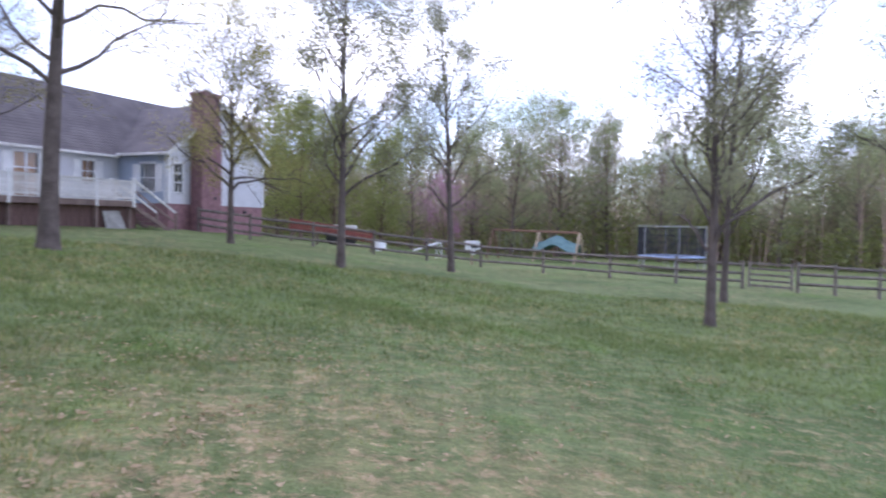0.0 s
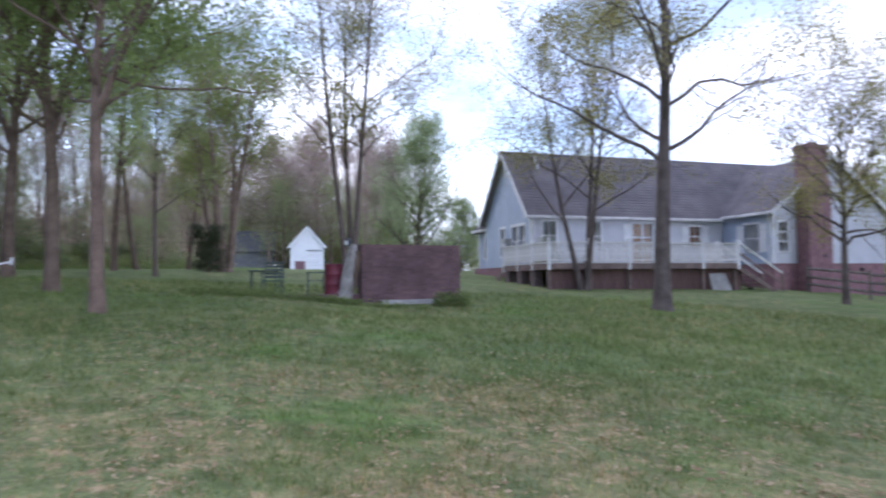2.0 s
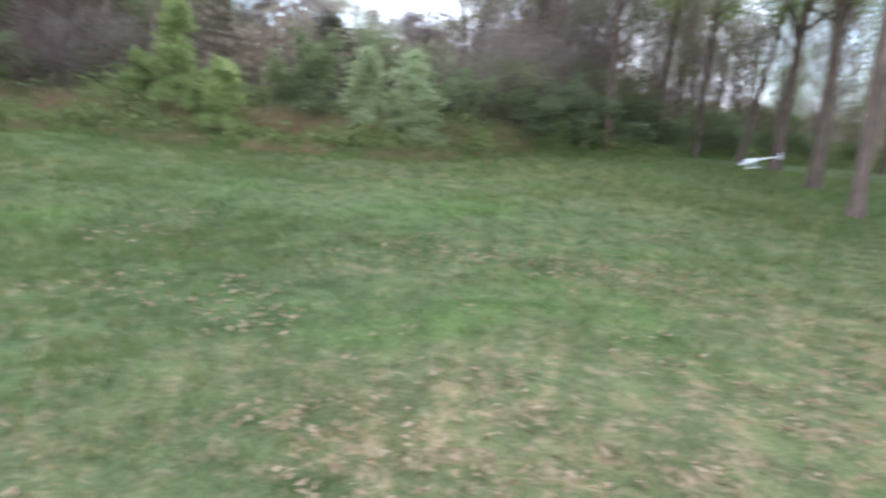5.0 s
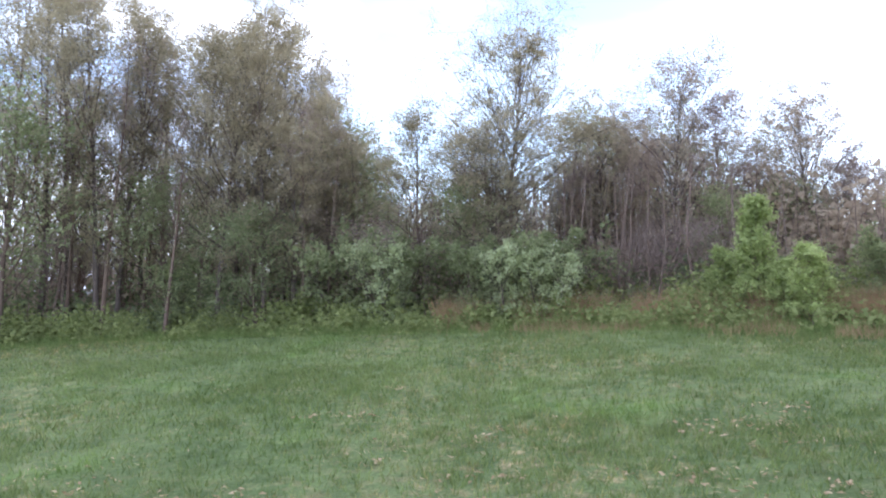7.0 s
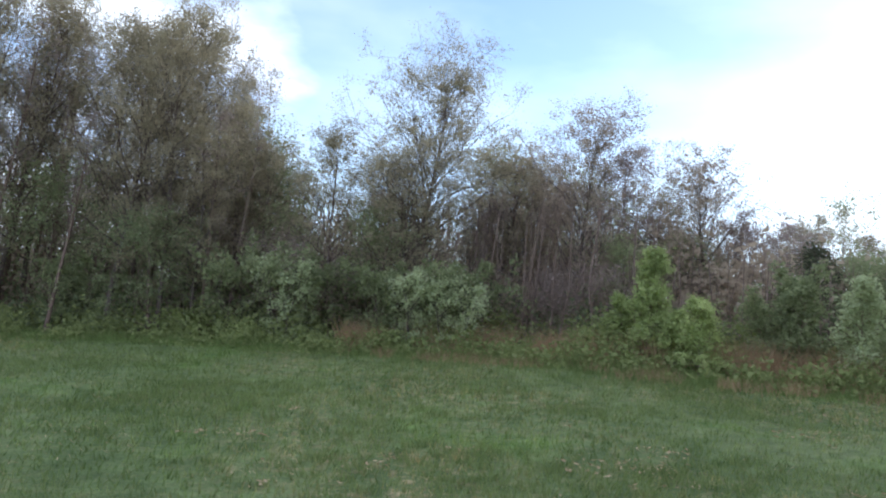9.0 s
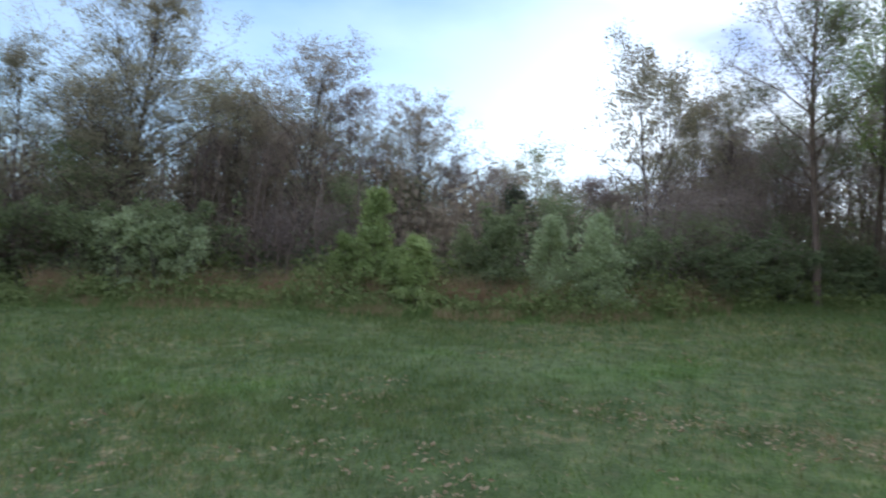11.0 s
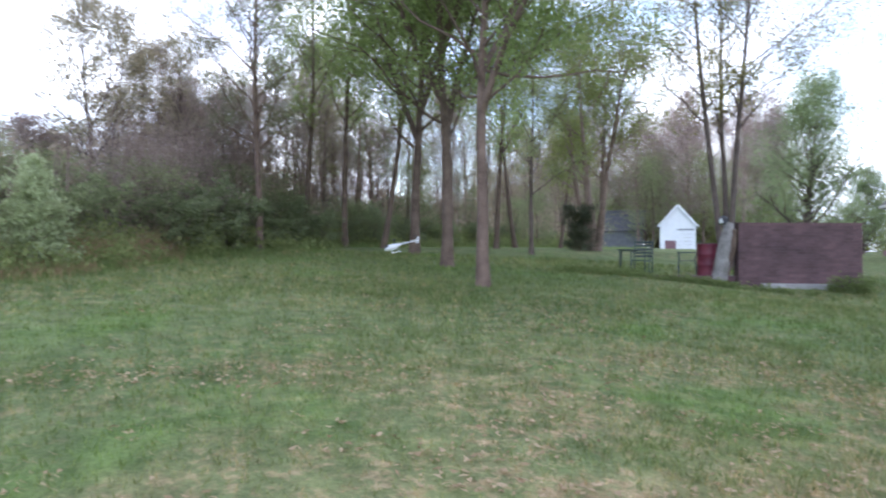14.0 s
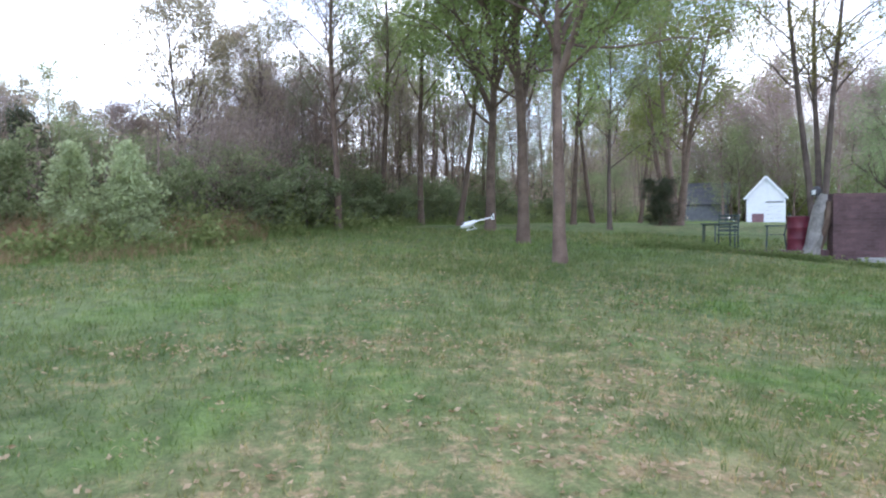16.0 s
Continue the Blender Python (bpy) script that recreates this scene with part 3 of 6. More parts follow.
def grow(seed, height, r, bole, limbs, spread, leaves, leaf, rise=50, stems=1, flare=10, shape="oval", twigs=5, wob=0.03, sides=9, fuzz=0.25, lean=(0, 0), thin=0.8, start=0.0, subs=3, stout=0.42, crook=0.15, cuts=(6, 3), fork=None):
    """A tree's wood and leaves: stems that taper and wander, limbs in a spiral, branches and twigs on them, leaves round the twigs.
    bole: the share of the height below the first limb; rise: the limbs' angle over level, in degrees;
    fork: (share of the height, how many, length, angle over level) of strong leaders that leave the trunk."""
    rng = np.random.default_rng(seed)
    rnd = random.Random(seed)
    wood, lv = Shape(), Leaves(rng)
    tips = []

    def bough(p, d, length, r0, r1, segs, k, up, jit):
        pts, q, d = [p], p.copy(), d.normalized()
        for _ in range(segs):
            d = (d + Vector((rnd.gauss(0, jit), rnd.gauss(0, jit), rnd.gauss(0, jit) + up))).normalized()
            q = q + d * length / segs
            pts.append(q)
        wood.tube(pts, [r0 + (r1 - r0) * i / segs for i in range(segs + 1)], k, False)
        return pts

    def along(pts, f):
        x = f * (len(pts) - 1)
        i = min(int(x), len(pts) - 2)
        return pts[i].lerp(pts[i + 1], x - i), (pts[i + 1] - pts[i]).normalized()

    for k in range(stems):
        turn = 2 * math.pi * k / stems + rnd.uniform(0, 1)
        tilt = radians(flare) * rnd.uniform(0.7, 1.2) if stems > 1 else 0
        d = Vector((math.cos(turn) * math.sin(tilt) + lean[0], math.sin(turn) * math.sin(tilt) + lean[1], math.cos(tilt)))
        hh = height * (1 if stems == 1 else rnd.uniform(0.82, 1))
        rr = r * (1 if stems == 1 else 0.62)
        p0 = Vector((math.cos(turn) * r * 0.5, math.sin(turn) * r * 0.5, -0.15)) if stems > 1 else Vector((0, 0, -0.15))
        segs = 14
        pts, q = [p0], p0.copy()
        for i in range(segs):
            d = (d + Vector((rnd.gauss(0, wob), rnd.gauss(0, wob), 0.035))).normalized()
            q = q + d * (hh + 0.15) / segs
            pts.append(q)
        rad = [rr * (1.0 - 0.93 * (i / segs) ** 0.9) for i in range(segs + 1)]
        rad[0] = rr * 1.4
        foot = pts[0].lerp(pts[1], 0.35)
        wood.tube([pts[0], foot] + pts[1:], [rad[0], rr * 1.12] + rad[1:], sides if stems == 1 else 7, False)
        axes = [(pts, rr, bole, limbs / stems)]
        if fork:
            at, count, long_, angle = fork
            for i in range(count):
                p, _ = along(pts, at + 0.1 * i * rnd.uniform(0.6, 1.2))
                w = turn + 2 * math.pi * i / count + rnd.uniform(-0.5, 0.5)
                e = radians(angle + rnd.uniform(-9, 9))
                lr = rr * rnd.uniform(0.5, 0.66)
                axes.append((bough(p, Vector((math.cos(w) * math.cos(e), math.sin(w) * math.cos(e), math.sin(e))), long_ * rnd.uniform(0.8, 1.15), lr, lr * 0.15, 9, 7, 0.05, 0.10), lr, 0.2, limbs * 0.45))
        for axis, ar, low, share in axes:
            m = max(3, int(share))
            lead = ar < rr
            for i in range(m):
                f = low + (0.98 - low) * (i + rnd.uniform(0, 0.8)) / m
                p, sd = along(axis, f)
                g = (f - low) / (1 - low)
                if shape == "oval":
                    ln = spread * (0.55 + 0.75 * math.sin(math.pi * min(1, g * 0.9 + 0.12))) * 0.8
                elif shape == "cone":
                    ln = spread * (1.05 - g) + 0.2
                elif shape == "fan":
                    ln = spread * (0.75 + 0.35 * g)
                elif shape == "dome":
                    ln = spread * (0.45 + 0.8 * math.sin(math.pi * (0.12 + 0.80 * g)) ** 0.8)
                else:
                    ln = spread * (1.0 - 0.55 * g)
                ln *= rnd.uniform(0.55, 1.25) * (0.62 if lead else 1)
                a = turn + 2.4 * i + rnd.uniform(-0.4, 0.4)
                e = radians(rise + (78 - rise) * g * 0.7 + rnd.uniform(-10, 10))
                ld = Vector((math.cos(a) * math.cos(e), math.sin(a) * math.cos(e), math.sin(e))) + sd * (0.5 if lead else 0)
                lr = max(0.012, ar * (1 - 0.9 * f) * stout)
                limb = bough(p, ld, ln, lr, lr * 0.25, cuts[0], 5 if cuts[0] > 4 else 4, 0.06, crook)
                for t in range(twigs):
                    tp, td = along(limb, 0.3 + 0.7 * (t + rnd.random()) / twigs)
                    side = Vector((rnd.gauss(0, 1), rnd.gauss(0, 1), rnd.gauss(0.25, 0.8))).normalized()
                    tl = ln * rnd.uniform(0.25, 0.45)
                    tw = bough(tp, td * 0.7 + side * 0.8, tl, lr * 0.32, 0.004 + lr * 0.06, cuts[1], 3, 0.05, 0.12)
                    for u in range(subs):
                        up_, ud = along(tw, 0.35 + 0.6 * rnd.random())
                        side = Vector((rnd.gauss(0, 1), rnd.gauss(0, 1), rnd.gauss(0.2, 0.8))).normalized()
                        st = bough(up_, ud * 0.7 + side * 0.8, tl * rnd.uniform(0.4, 0.7), 0.004 + lr * 0.05, 0.003, 2, 3, 0.03, 0.1)
                        tips.append((st[1], tl))
                        tips.append((st[2], tl))
                    tips.append((tw[-1], tl))
        tips.append((pts[-1], spread * 0.2))
    if leaves:
        rnd.shuffle(tips)
        tips = tips[:max(1, int(len(tips) * thin))]
        tips = [t for t in tips if t[0].z > start]
        each = max(1, round((2.1 if cuts[0] > 4 else 1.7) * leaves / len(tips)))
        for p, tl in tips:
            lv.puff(p, each, fuzz * (0.35 + 0.5 * tl), leaf * (0.62 if cuts[0] > 4 else 0.74))
    return wood, lv


def tree_kind(name, label, bark, leafmat, *args, **kw):
    """The two meshes of one kind of tree."""
    wood, lv = grow(*args, **kw)
    return (name, label, wood.mesh("trunk", bark, True), lv.mesh("crown", leafmat) if lv.c else None)


def plant(kind, at, turn=0.0, scale=1.0, group="", tall=1.0, label="", category="tree"):
    name, lab, wood, crown = kind
    root = new(name)
    root.empty_display_size = 0.3
    root.matrix_world = Matrix.LocRotScale(at, Euler((0, 0, radians(turn))), (scale, scale, scale * tall))
    tagged(root, label or lab, category, group)
    part("trunk", wood, None, root)
    if crown:
        part("crown", crown, None, root)
    return root


def yard_trees():
    big = tree_kind("tree", "tall shade tree with bare spreading limbs and sparse yellowish leaves", BARK_YARD, LEAF_YELLOW,
                    11, 15, 0.265, 0.28, 26, 6.4, 19000, 0.078, stout=0.4, crook=0.2, rise=34, twigs=6, shape="fan", wob=0.009, fuzz=0.26, thin=0.65, start=4.6)
    plant(big, spot(29.4, 21.4), 200, 1.0)
    clump = tree_kind("tree", "slim three-stemmed tree with thin yellow-green leaves in front of a deck", BARK_YARD, LEAF_YELLOW,
                      12, 11.0, 0.21, 0.30, 40, 5.0, 20000, 0.078, rise=40, stems=3, flare=9, wob=0.02, start=3.8)
    plant(clump, spot(35.4, 28.0), 70)
    small = tree_kind("tree", "small wide-branched tree with pale yellow leaves beside a rail fence", BARK_YARD, LEAF_YELLOW,
                      13, 7.4, 0.15, 0.28, 28, 4.2, 15000, 0.075, rise=30, wob=0.03, start=2.4, fuzz=0.28, crook=0.24, stout=0.6, shape="fan")
    plant(small, spot(16.8, 29.5), 20)
    pear = tree_kind("tree", "upright young tree with grey-green new leaves standing in the lawn", BARK_YARD, LEAF_GREY,
                     14, 11.0, 0.155, 0.22, 34, 4.0, 15000, 0.085, rise=40, wob=0.012, start=2.8, crook=0.22, fuzz=0.2)
    plant(pear, spot(8.15, 23.8), 30)
    pear2 = tree_kind("tree", "upright young tree with open wide-angled limbs and grey-green leaves", BARK_YARD, LEAF_GREY,
                      15, 11.5, 0.15, 0.20, 30, 4.0, 12000, 0.085, rise=44, wob=0.014, start=3.4, crook=0.22, fuzz=0.2)
    plant(pear2, spot(-0.9, 28.3), 120)
    near = tree_kind("tree", "bare-limbed young tree with few small leaves near a gate", BARK_YARD, LEAF_GREY,
                     16, 8.8, 0.135, 0.20, 32, 3.6, 8500, 0.07, rise=40, wob=0.014, start=2.6, crook=0.24, fuzz=0.2)
    plant(near, spot(-21.4, 17.9), 75)
    plant(pear2, spot(-22.3, 25.0), 240, 0.85, label="open-crowned yard tree with grey-green leaves near a pasture fence")
    plant(pear2, spot(-36.5, 19.0), 150, 1.0, label="wide-limbed yard tree with grey-green leaves beside a lawn")
    # the shady trees by the woods
    shade = tree_kind("tree", "leafy shade tree with fresh green leaves and a pale lower trunk", BARK_WARM, LEAF_GREEN,
                      17, 11.5, 0.15, 0.33, 26, 5.6, 50000, 0.105, twigs=5, stout=0.42, rise=22, crook=0.2, wob=0.022, fuzz=0.34, thin=0.75, start=2.6, lean=(0.0, 0.012), fork=(0.33, 5, 6.4, 54))
    plant(shade, spot(73.2, 14.9), 0)
    shade2 = tree_kind("tree", "dark-trunked shade tree with fresh green leaves", BARK_DARK, LEAF_GREEN,
                       18, 12.5, 0.18, 0.28, 22, 4.4, 18000, 0.115, twigs=5, stout=0.42, rise=24, crook=0.2, wob=0.025, fuzz=0.36, thin=0.75, start=3.0, fork=(0.30, 4, 6.2, 62))
    plant(shade2, spot(76.2, 19.4), 130)
    plant(shade2, spot(78.9, 24.0), 250, 1.05, label="dark-trunked tree with green leaves at the wood's edge")
    lean_ = tree_kind("tree", "leaning dark tree with a slender crown in the wood's edge", BARK_DARK, LEAF_GREEN,
                      26, 12.0, 0.13, 0.35, 20, 3.2, 6500, 0.095, twigs=4, subs=2, stout=0.4, rise=40, wob=0.02, fuzz=0.35, thin=0.8, start=4.5, lean=(0.0, 0.16))
    for az, r, t, k in ((81.5, 27, 0, 1.0), (84.6, 27, 90, 1.05), (88.0, 27, 300, 1.0), (72.2, 34, 60, 1.1), (70.6, 40, 150, 1.15), (67.0, 44, 20, 1.1)):
        plant(lean_, spot(az, r), t, k)
    sapling = tree_kind("tree", "slender sapling with thin bare branches", BARK, LEAF_WOOD,
                        19, 7.5, 0.10, 0.30, 20, 2.6, 4200, 0.08, rise=42, wob=0.02, start=2.2)
    plant(sapling, spot(69.3, 26.5), 10)
    edge = tree_kind("tree", "tall wood-edge tree with a slim trunk and thin silvery leaves", BARK_WARM, LEAF_GREY,
                     20, 12.0, 0.125, 0.27, 42, 2.8, 15000, 0.066, rise=42, wob=0.015, fuzz=0.22, start=2.8)
    plant(edge, spot(91.3, 22.9), 0)
    vase = tree_kind("tree", "many-stemmed vase-shaped tree with thin green leaves", BARK_PALE, LEAF_YARD,
                     21, 10.0, 0.30, 0.34, 44, 3.8, 17000, 0.105, rise=30, stems=5, flare=16, wob=0.035, start=3.0, fuzz=0.36, crook=0.2, thin=0.75)
    plant(vase, spot(64.2, 33), 0)
    trio = tree_kind("tree", "three tall stems with thin yellow-green leaves behind a brick wall", BARK, LEAF_YELLOW,
                     22, 14.5, 0.19, 0.32, 60, 3.9, 27000, 0.072, rise=46, stems=3, flare=6, wob=0.014, start=3.2, fuzz=0.26, crook=0.2)
    plant(trio, spot(54.4, 24.0), 95)
    full = tree_kind("tree", "broad dense blue-green tree with layered boughs", BARK, LEAF_SAGE,
                     23, 8.0, 0.22, 0.04, 70, 3.9, 19000, 0.10, subs=2, rise=20, shape="taper", wob=0.03, fuzz=0.3, thin=0.9)
    plant(full, spot(49.0, 46), 0, 1.1)
    plant(full, spot(45.4, 64), 40, 0.72, label="blue-green tree beyond a brick wall")
    plant(full, spot(41.5, 62), 90, 0.8, label="green tree behind a blue house")
    cedar_w, cedar_l = grow(24, 2.4, 0.07, 0.02, 44, 0.75, 6500, 0.065, rise=24, shape="taper", fuzz=0.22, thin=1.0, stems=3, flare=16)
    bush = ("shrub", "dark rounded evergreen shrub at the edge of the lawn", cedar_w.mesh("trunk", BARK_DARK, True), cedar_l.mesh("crown", LEAF_DARK))
    low_w, low_l = grow(25, 1.3, 0.05, 0.02, 24, 0.9, 2600, 0.06, rise=40, fuzz=0.35, thin=1.0)
    corner = ("shrub", "low grey-green shrub at the corner of a deck", low_w.mesh("trunk", BARK, True), low_l.mesh("crown", LEAF_GREY))
    plant(corner, spot(38.6, 30.0), 0, category="shrub")
    plant(bush, spot(65.6, 31.5), 0, 1.0, tall=0.86, category="shrub")


# ---- woods ----
def woods():
    tall = [tree_kind("tree", "tall slim woodland tree with thin olive-brown leaves", BARK, LEAF_BUD, 40 + i, 12, 0.12, 0.2, 46, 3.0, 10500, 0.066, subs=1, rise=46, cuts=(4, 2), wob=0.02, sides=6, fuzz=0.2, twigs=5, thin=0.95) for i in range(3)]
    brown = [tree_kind("tree", "budding woodland tree with a brown rounded crown", BARK_PALE, LEAF_BROWN, 50 + i, 10, 0.10, 0.14, 46, 2.7, 9500, 0.064, subs=1, rise=50, cuts=(4, 2), wob=0.02, sides=6, stems=1 + i, flare=8, fuzz=0.2, twigs=5, thin=0.95) for i in range(3)]
    pole = [tree_kind("tree", "thin straight woodland pole tree, nearly bare", BARK_WARM, LEAF_BROWN, 60 + i, 11.5, 0.10, 0.45, 12, 1.4, 800, 0.075, subs=1, rise=50, cuts=(4, 2), wob=0.015, sides=5, fuzz=0.4, twigs=3) for i in range(3)]
    green = [tree_kind("tree", "low spreading woodland tree with fresh green leaves", BARK_DARK, LEAF_WOOD, 70 + i, 6.0, 0.10, 0.12, 22, 2.5, 3800, 0.105, subs=1, rise=30, cuts=(4, 2), wob=0.04, sides=6, fuzz=0.5, twigs=4) for i in range(3)]
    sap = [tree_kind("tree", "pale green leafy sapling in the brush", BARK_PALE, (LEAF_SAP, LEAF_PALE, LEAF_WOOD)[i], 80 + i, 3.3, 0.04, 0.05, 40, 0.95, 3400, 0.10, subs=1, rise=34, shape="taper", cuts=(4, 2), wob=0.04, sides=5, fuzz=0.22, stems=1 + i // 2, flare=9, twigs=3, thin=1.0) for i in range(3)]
    open_ = tree_kind("tree", "tall airy tree with an open crown against the sky", BARK, LEAF_BUD, 91, 10, 0.16, 0.30, 46, 3.5, 9500, 0.085, subs=2, stout=0.6, rise=38, cuts=(4, 2), wob=0.03, sides=6, fuzz=0.2, twigs=5, stems=2, flare=7)
    dome = [tree_kind("tree", "tall woodland tree with a domed crown of fine budding twigs", BARK, (LEAF_TWIG, LEAF_BUD)[i], 130 + i, 11.5, 0.13, 0.20, 74, 3.0, 15000, 0.068, subs=2, rise=46, shape="dome", cuts=(4, 2), wob=0.02, sides=6, fuzz=0.13, twigs=5, thin=0.95) for i in range(2)]
    crown = tree_kind("tree", "tall round-crowned tree with olive new leaves rising over the wood", BARK, LEAF_BUD, 133, 11.5, 0.15, 0.30, 84, 3.2, 26000, 0.06, subs=2, rise=46, shape="dome", cuts=(4, 2), wob=0.02, sides=6, fuzz=0.12, twigs=5, thin=0.95)
    canopy = [tree_kind("tree", "woodland tree with a high leafy green crown", BARK_DARK, (LEAF_WOOD, LEAF_YARD)[i], 140 + i, 11.0, 0.11, 0.34, 36, 2.8, 4600, 0.095, subs=1, rise=34, shape="dome", cuts=(4, 2), wob=0.03, sides=5, fuzz=0.35, twigs=4, thin=0.95) for i in range(2)]
    dark = tree_kind("tree", "dark evergreen tree behind the brush", BARK_DARK, LEAF_DARK, 92, 6.5, 0.12, 0.05, 30, 1.7, 5200, 0.08, subs=1, rise=20, shape="cone", cuts=(4, 2), wob=0.01, sides=6, fuzz=0.5, twigs=3, thin=1.0)
    tangle = tree_kind("shrub", "tangled brown vine-hung thicket", BARK_PALE, LEAF_BROWN, 93, 4.4, 0.08, 0.05, 30, 2.0, 3000, 0.065, subs=2, rise=35, cuts=(4, 2), wob=0.08, sides=5, fuzz=0.5, twigs=5, stems=3, flare=22)
    olive = tree_kind("shrub", "grey-green arching shrub in the brush", BARK, LEAF_WOOD, 94, 2.9, 0.06, 0.05, 24, 1.6, 1600, 0.125, subs=1, rise=30, cuts=(4, 2), wob=0.06, sides=5, fuzz=0.22, twigs=4, stems=3, flare=25)
    far_brown = [tree_kind("tree", "budding brown tree deep in the wood", BARK_PALE, LEAF_BROWN, 100 + i, 10, 0.11, 0.2, 22, 2.9, 4000, 0.10, subs=0, rise=54, cuts=(4, 2), wob=0.02, sides=5, fuzz=0.5, twigs=4) for i in range(2)]
    far_tall = [tree_kind("tree", "slim woodland tree with thin leaves", BARK, LEAF_BUD, 104 + i, 12, 0.12, 0.25, 22, 3.0, 2600, 0.10, subs=0, rise=46, cuts=(4, 2), wob=0.02, sides=5, fuzz=0.5, twigs=4) for i in range(2)]
    far_green = [tree_kind("tree", "spreading woodland tree with fresh leaves", BARK_DARK, LEAF_WOOD, 108 + i, 6.0, 0.10, 0.1, 18, 2.6, 3200, 0.10, subs=0, rise=30, cuts=(4, 2), wob=0.04, sides=5, fuzz=0.6, twigs=4) for i in range(2)]
    rnd = random.Random(77)

    def put(kind, az, behind, top, tall_at, label="", **kw):
        """Set a tree at a bearing, so far behind the lawn's edge, to reach an angle over the eye's level."""
        r = edge_r(az) + behind
        p = spot(az, r)
        want = 1.7 + r * math.tan(radians(top)) - p.z
        s = want / tall_at
        wide = min(1.5, max(0.75, s ** 0.7))
        plant(kind, p, rnd.uniform(0, 360), wide, "trees of the wood", s / wide, label, category="shrub" if kind[0] == "shrub" else "tree", **kw)

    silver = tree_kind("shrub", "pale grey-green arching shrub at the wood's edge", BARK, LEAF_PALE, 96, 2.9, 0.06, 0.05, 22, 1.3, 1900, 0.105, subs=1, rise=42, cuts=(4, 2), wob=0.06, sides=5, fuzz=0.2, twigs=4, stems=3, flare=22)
    murk = tree_kind("shrub", "shaded dark green shrub at the foot of the wood", BARK, LEAF_SHRUB, 97, 2.9, 0.06, 0.05, 24, 1.5, 2000, 0.115, subs=1, rise=42, cuts=(4, 2), wob=0.06, sides=5, fuzz=0.2, twigs=4, stems=3, flare=22)
    # the ones that stand out against the sky: bearing, metres behind the lawn's edge, height over level
    put(crown, 145.2, 4.0, 22.0, 13.2, "tallest slender tree of the wood's edge with thin leaves")
    put(dome[1], 145.6, 3.0, 13.5, 11.8)
    put(tall[1], 151.5, 4.0, 14.9, 12.3)
    put(dome[0], 131.2, 6.0, 18.6, 12.9)
    put(dome[1], 148.6, 7.0, 12.6, 11.8)
    put(dome[1], 136.6, 7.0, 15.0, 12.7)
    put(dome[0], 134.2, 8.5, 14.2, 12.7)
    put(dome[1], 138.6, 7.5, 13.6, 11.8)
    put(brown[0], 128.4, 7.0, 15.4, 10.3)
    put(brown[1], 132.6, 7.5, 14.0, 10.3)
    put(dome[0], 121.6, 8.0, 15.0, 12.7)
    put(dome[1], 125.4, 9.5, 12.6, 12.7)
    put(brown[1], 119.6, 9.0, 12.6, 10.3)
    put(brown[2], 117.6, 9.0, 10.6, 10.3)
    put(tall[1], 154.0, 8.0, 11.5, 12.3)
    put(tall[2], 156.8, 5.0, 13.4, 12.3)
    put(tall[0], 158.8, 4.5, 15.6, 12.3)
    put(open_, 102.8, 8.0, 19.0, 10.2, "airy double-stemmed tree with an open crown against the sky")
    put(dome[1], 97.4, 8.0, 16.6, 12.7)
    put(canopy[0], 112.9, 20.0, 11.7, 11.3)
    put(open_, 115.0, 20.0, 11.0, 10.3)
    put(open_, 109.2, 14.0, 9.6, 10.3)
    put(far_brown[0], 107.6, 9.0, 9.8, 10.3)
    put(far_green[1], 110.4, 7.0, 7.8, 6.2)
    put(far_green[0], 106.2, 6.0, 7.0, 6.2)
    put(brown[0], 100.5, 10.0, 15.0, 10.3)
    put(brown[2], 101.8, 12.0, 13.0, 10.3)
    put(far_tall[0], 99.4, 12.0, 15.5, 12.3)
    put(brown[1], 106.0, 9.0, 9.5, 10.3)
    put(brown[1], 95.0, 5.0, 14.5, 10.3)
    put(brown[0], 93.4, 6.0, 13.0, 10.3)
    put(dark, 114.2, 6.0, 9.3, 6.8)
    put(dark, 112.9, 7.5, 8.0, 6.8)
    put(dark, 110.4, 10.0, 7.6, 6.8)
    put(dark, 107.0, 14.0, 6.2, 6.8)
    put(sap[0], 125.7, 1.6, 8.1, 3.5, "bright pointed sapling in the brush")
    put(sap[0], 123.4, 1.4, 3.6, 3.5)
    put(sap[0], 121.6, 1.2, 4.6, 3.5)
    put(sap[2], 115.0, 1.9, 7.9, 3.5, "bushy blue-green sapling in the brush")
    put(sap[2], 116.4, 2.3, 6.0, 3.5)
    put(sap[1], 110.7, 1.6, 6.6, 3.5)
    put(sap[1], 107.1, 0.9, 7.0, 3.5, "pale silvery sapling at the lawn's edge")
    put(sap[1], 105.9, 1.2, 4.6, 3.5)
    put(sap[1], 108.4, 1.3, 4.4, 3.5)
    put(sap[0], 127.6, 1.9, 4.4, 3.5)
    put(olive, 103.4, 2.0, 5.8, 3.0)
    put(olive, 140.0, 2.4, 5.6, 3.0)
    put(olive, 142.4, 1.8, 5.4, 3.0)
    put(silver, 140.8, 1.2, 4.4, 3.0)
    put(silver, 143.8, 1.4, 4.8, 3.0)
    put(silver, 154.6, 1.8, 4.9, 3.0)
    put(olive, 147.0, 2.0, 5.0, 3.0)
    put(olive, 154.0, 2.2, 5.4, 3.0)
    put(olive, 158.0, 2.6, 5.0, 3.0)
    put(tangle, 99.3, 3.0, 9.5, 4.6)
    put(tangle, 97.0, 4.0, 8.0, 4.6)
    put(tangle, 101.5, 3.4, 8.5, 4.6)
    put(tangle, 127.5, 4.0, 6.5, 4.6)
    put(tangle, 133.0, 3.6, 6.0, 4.6)
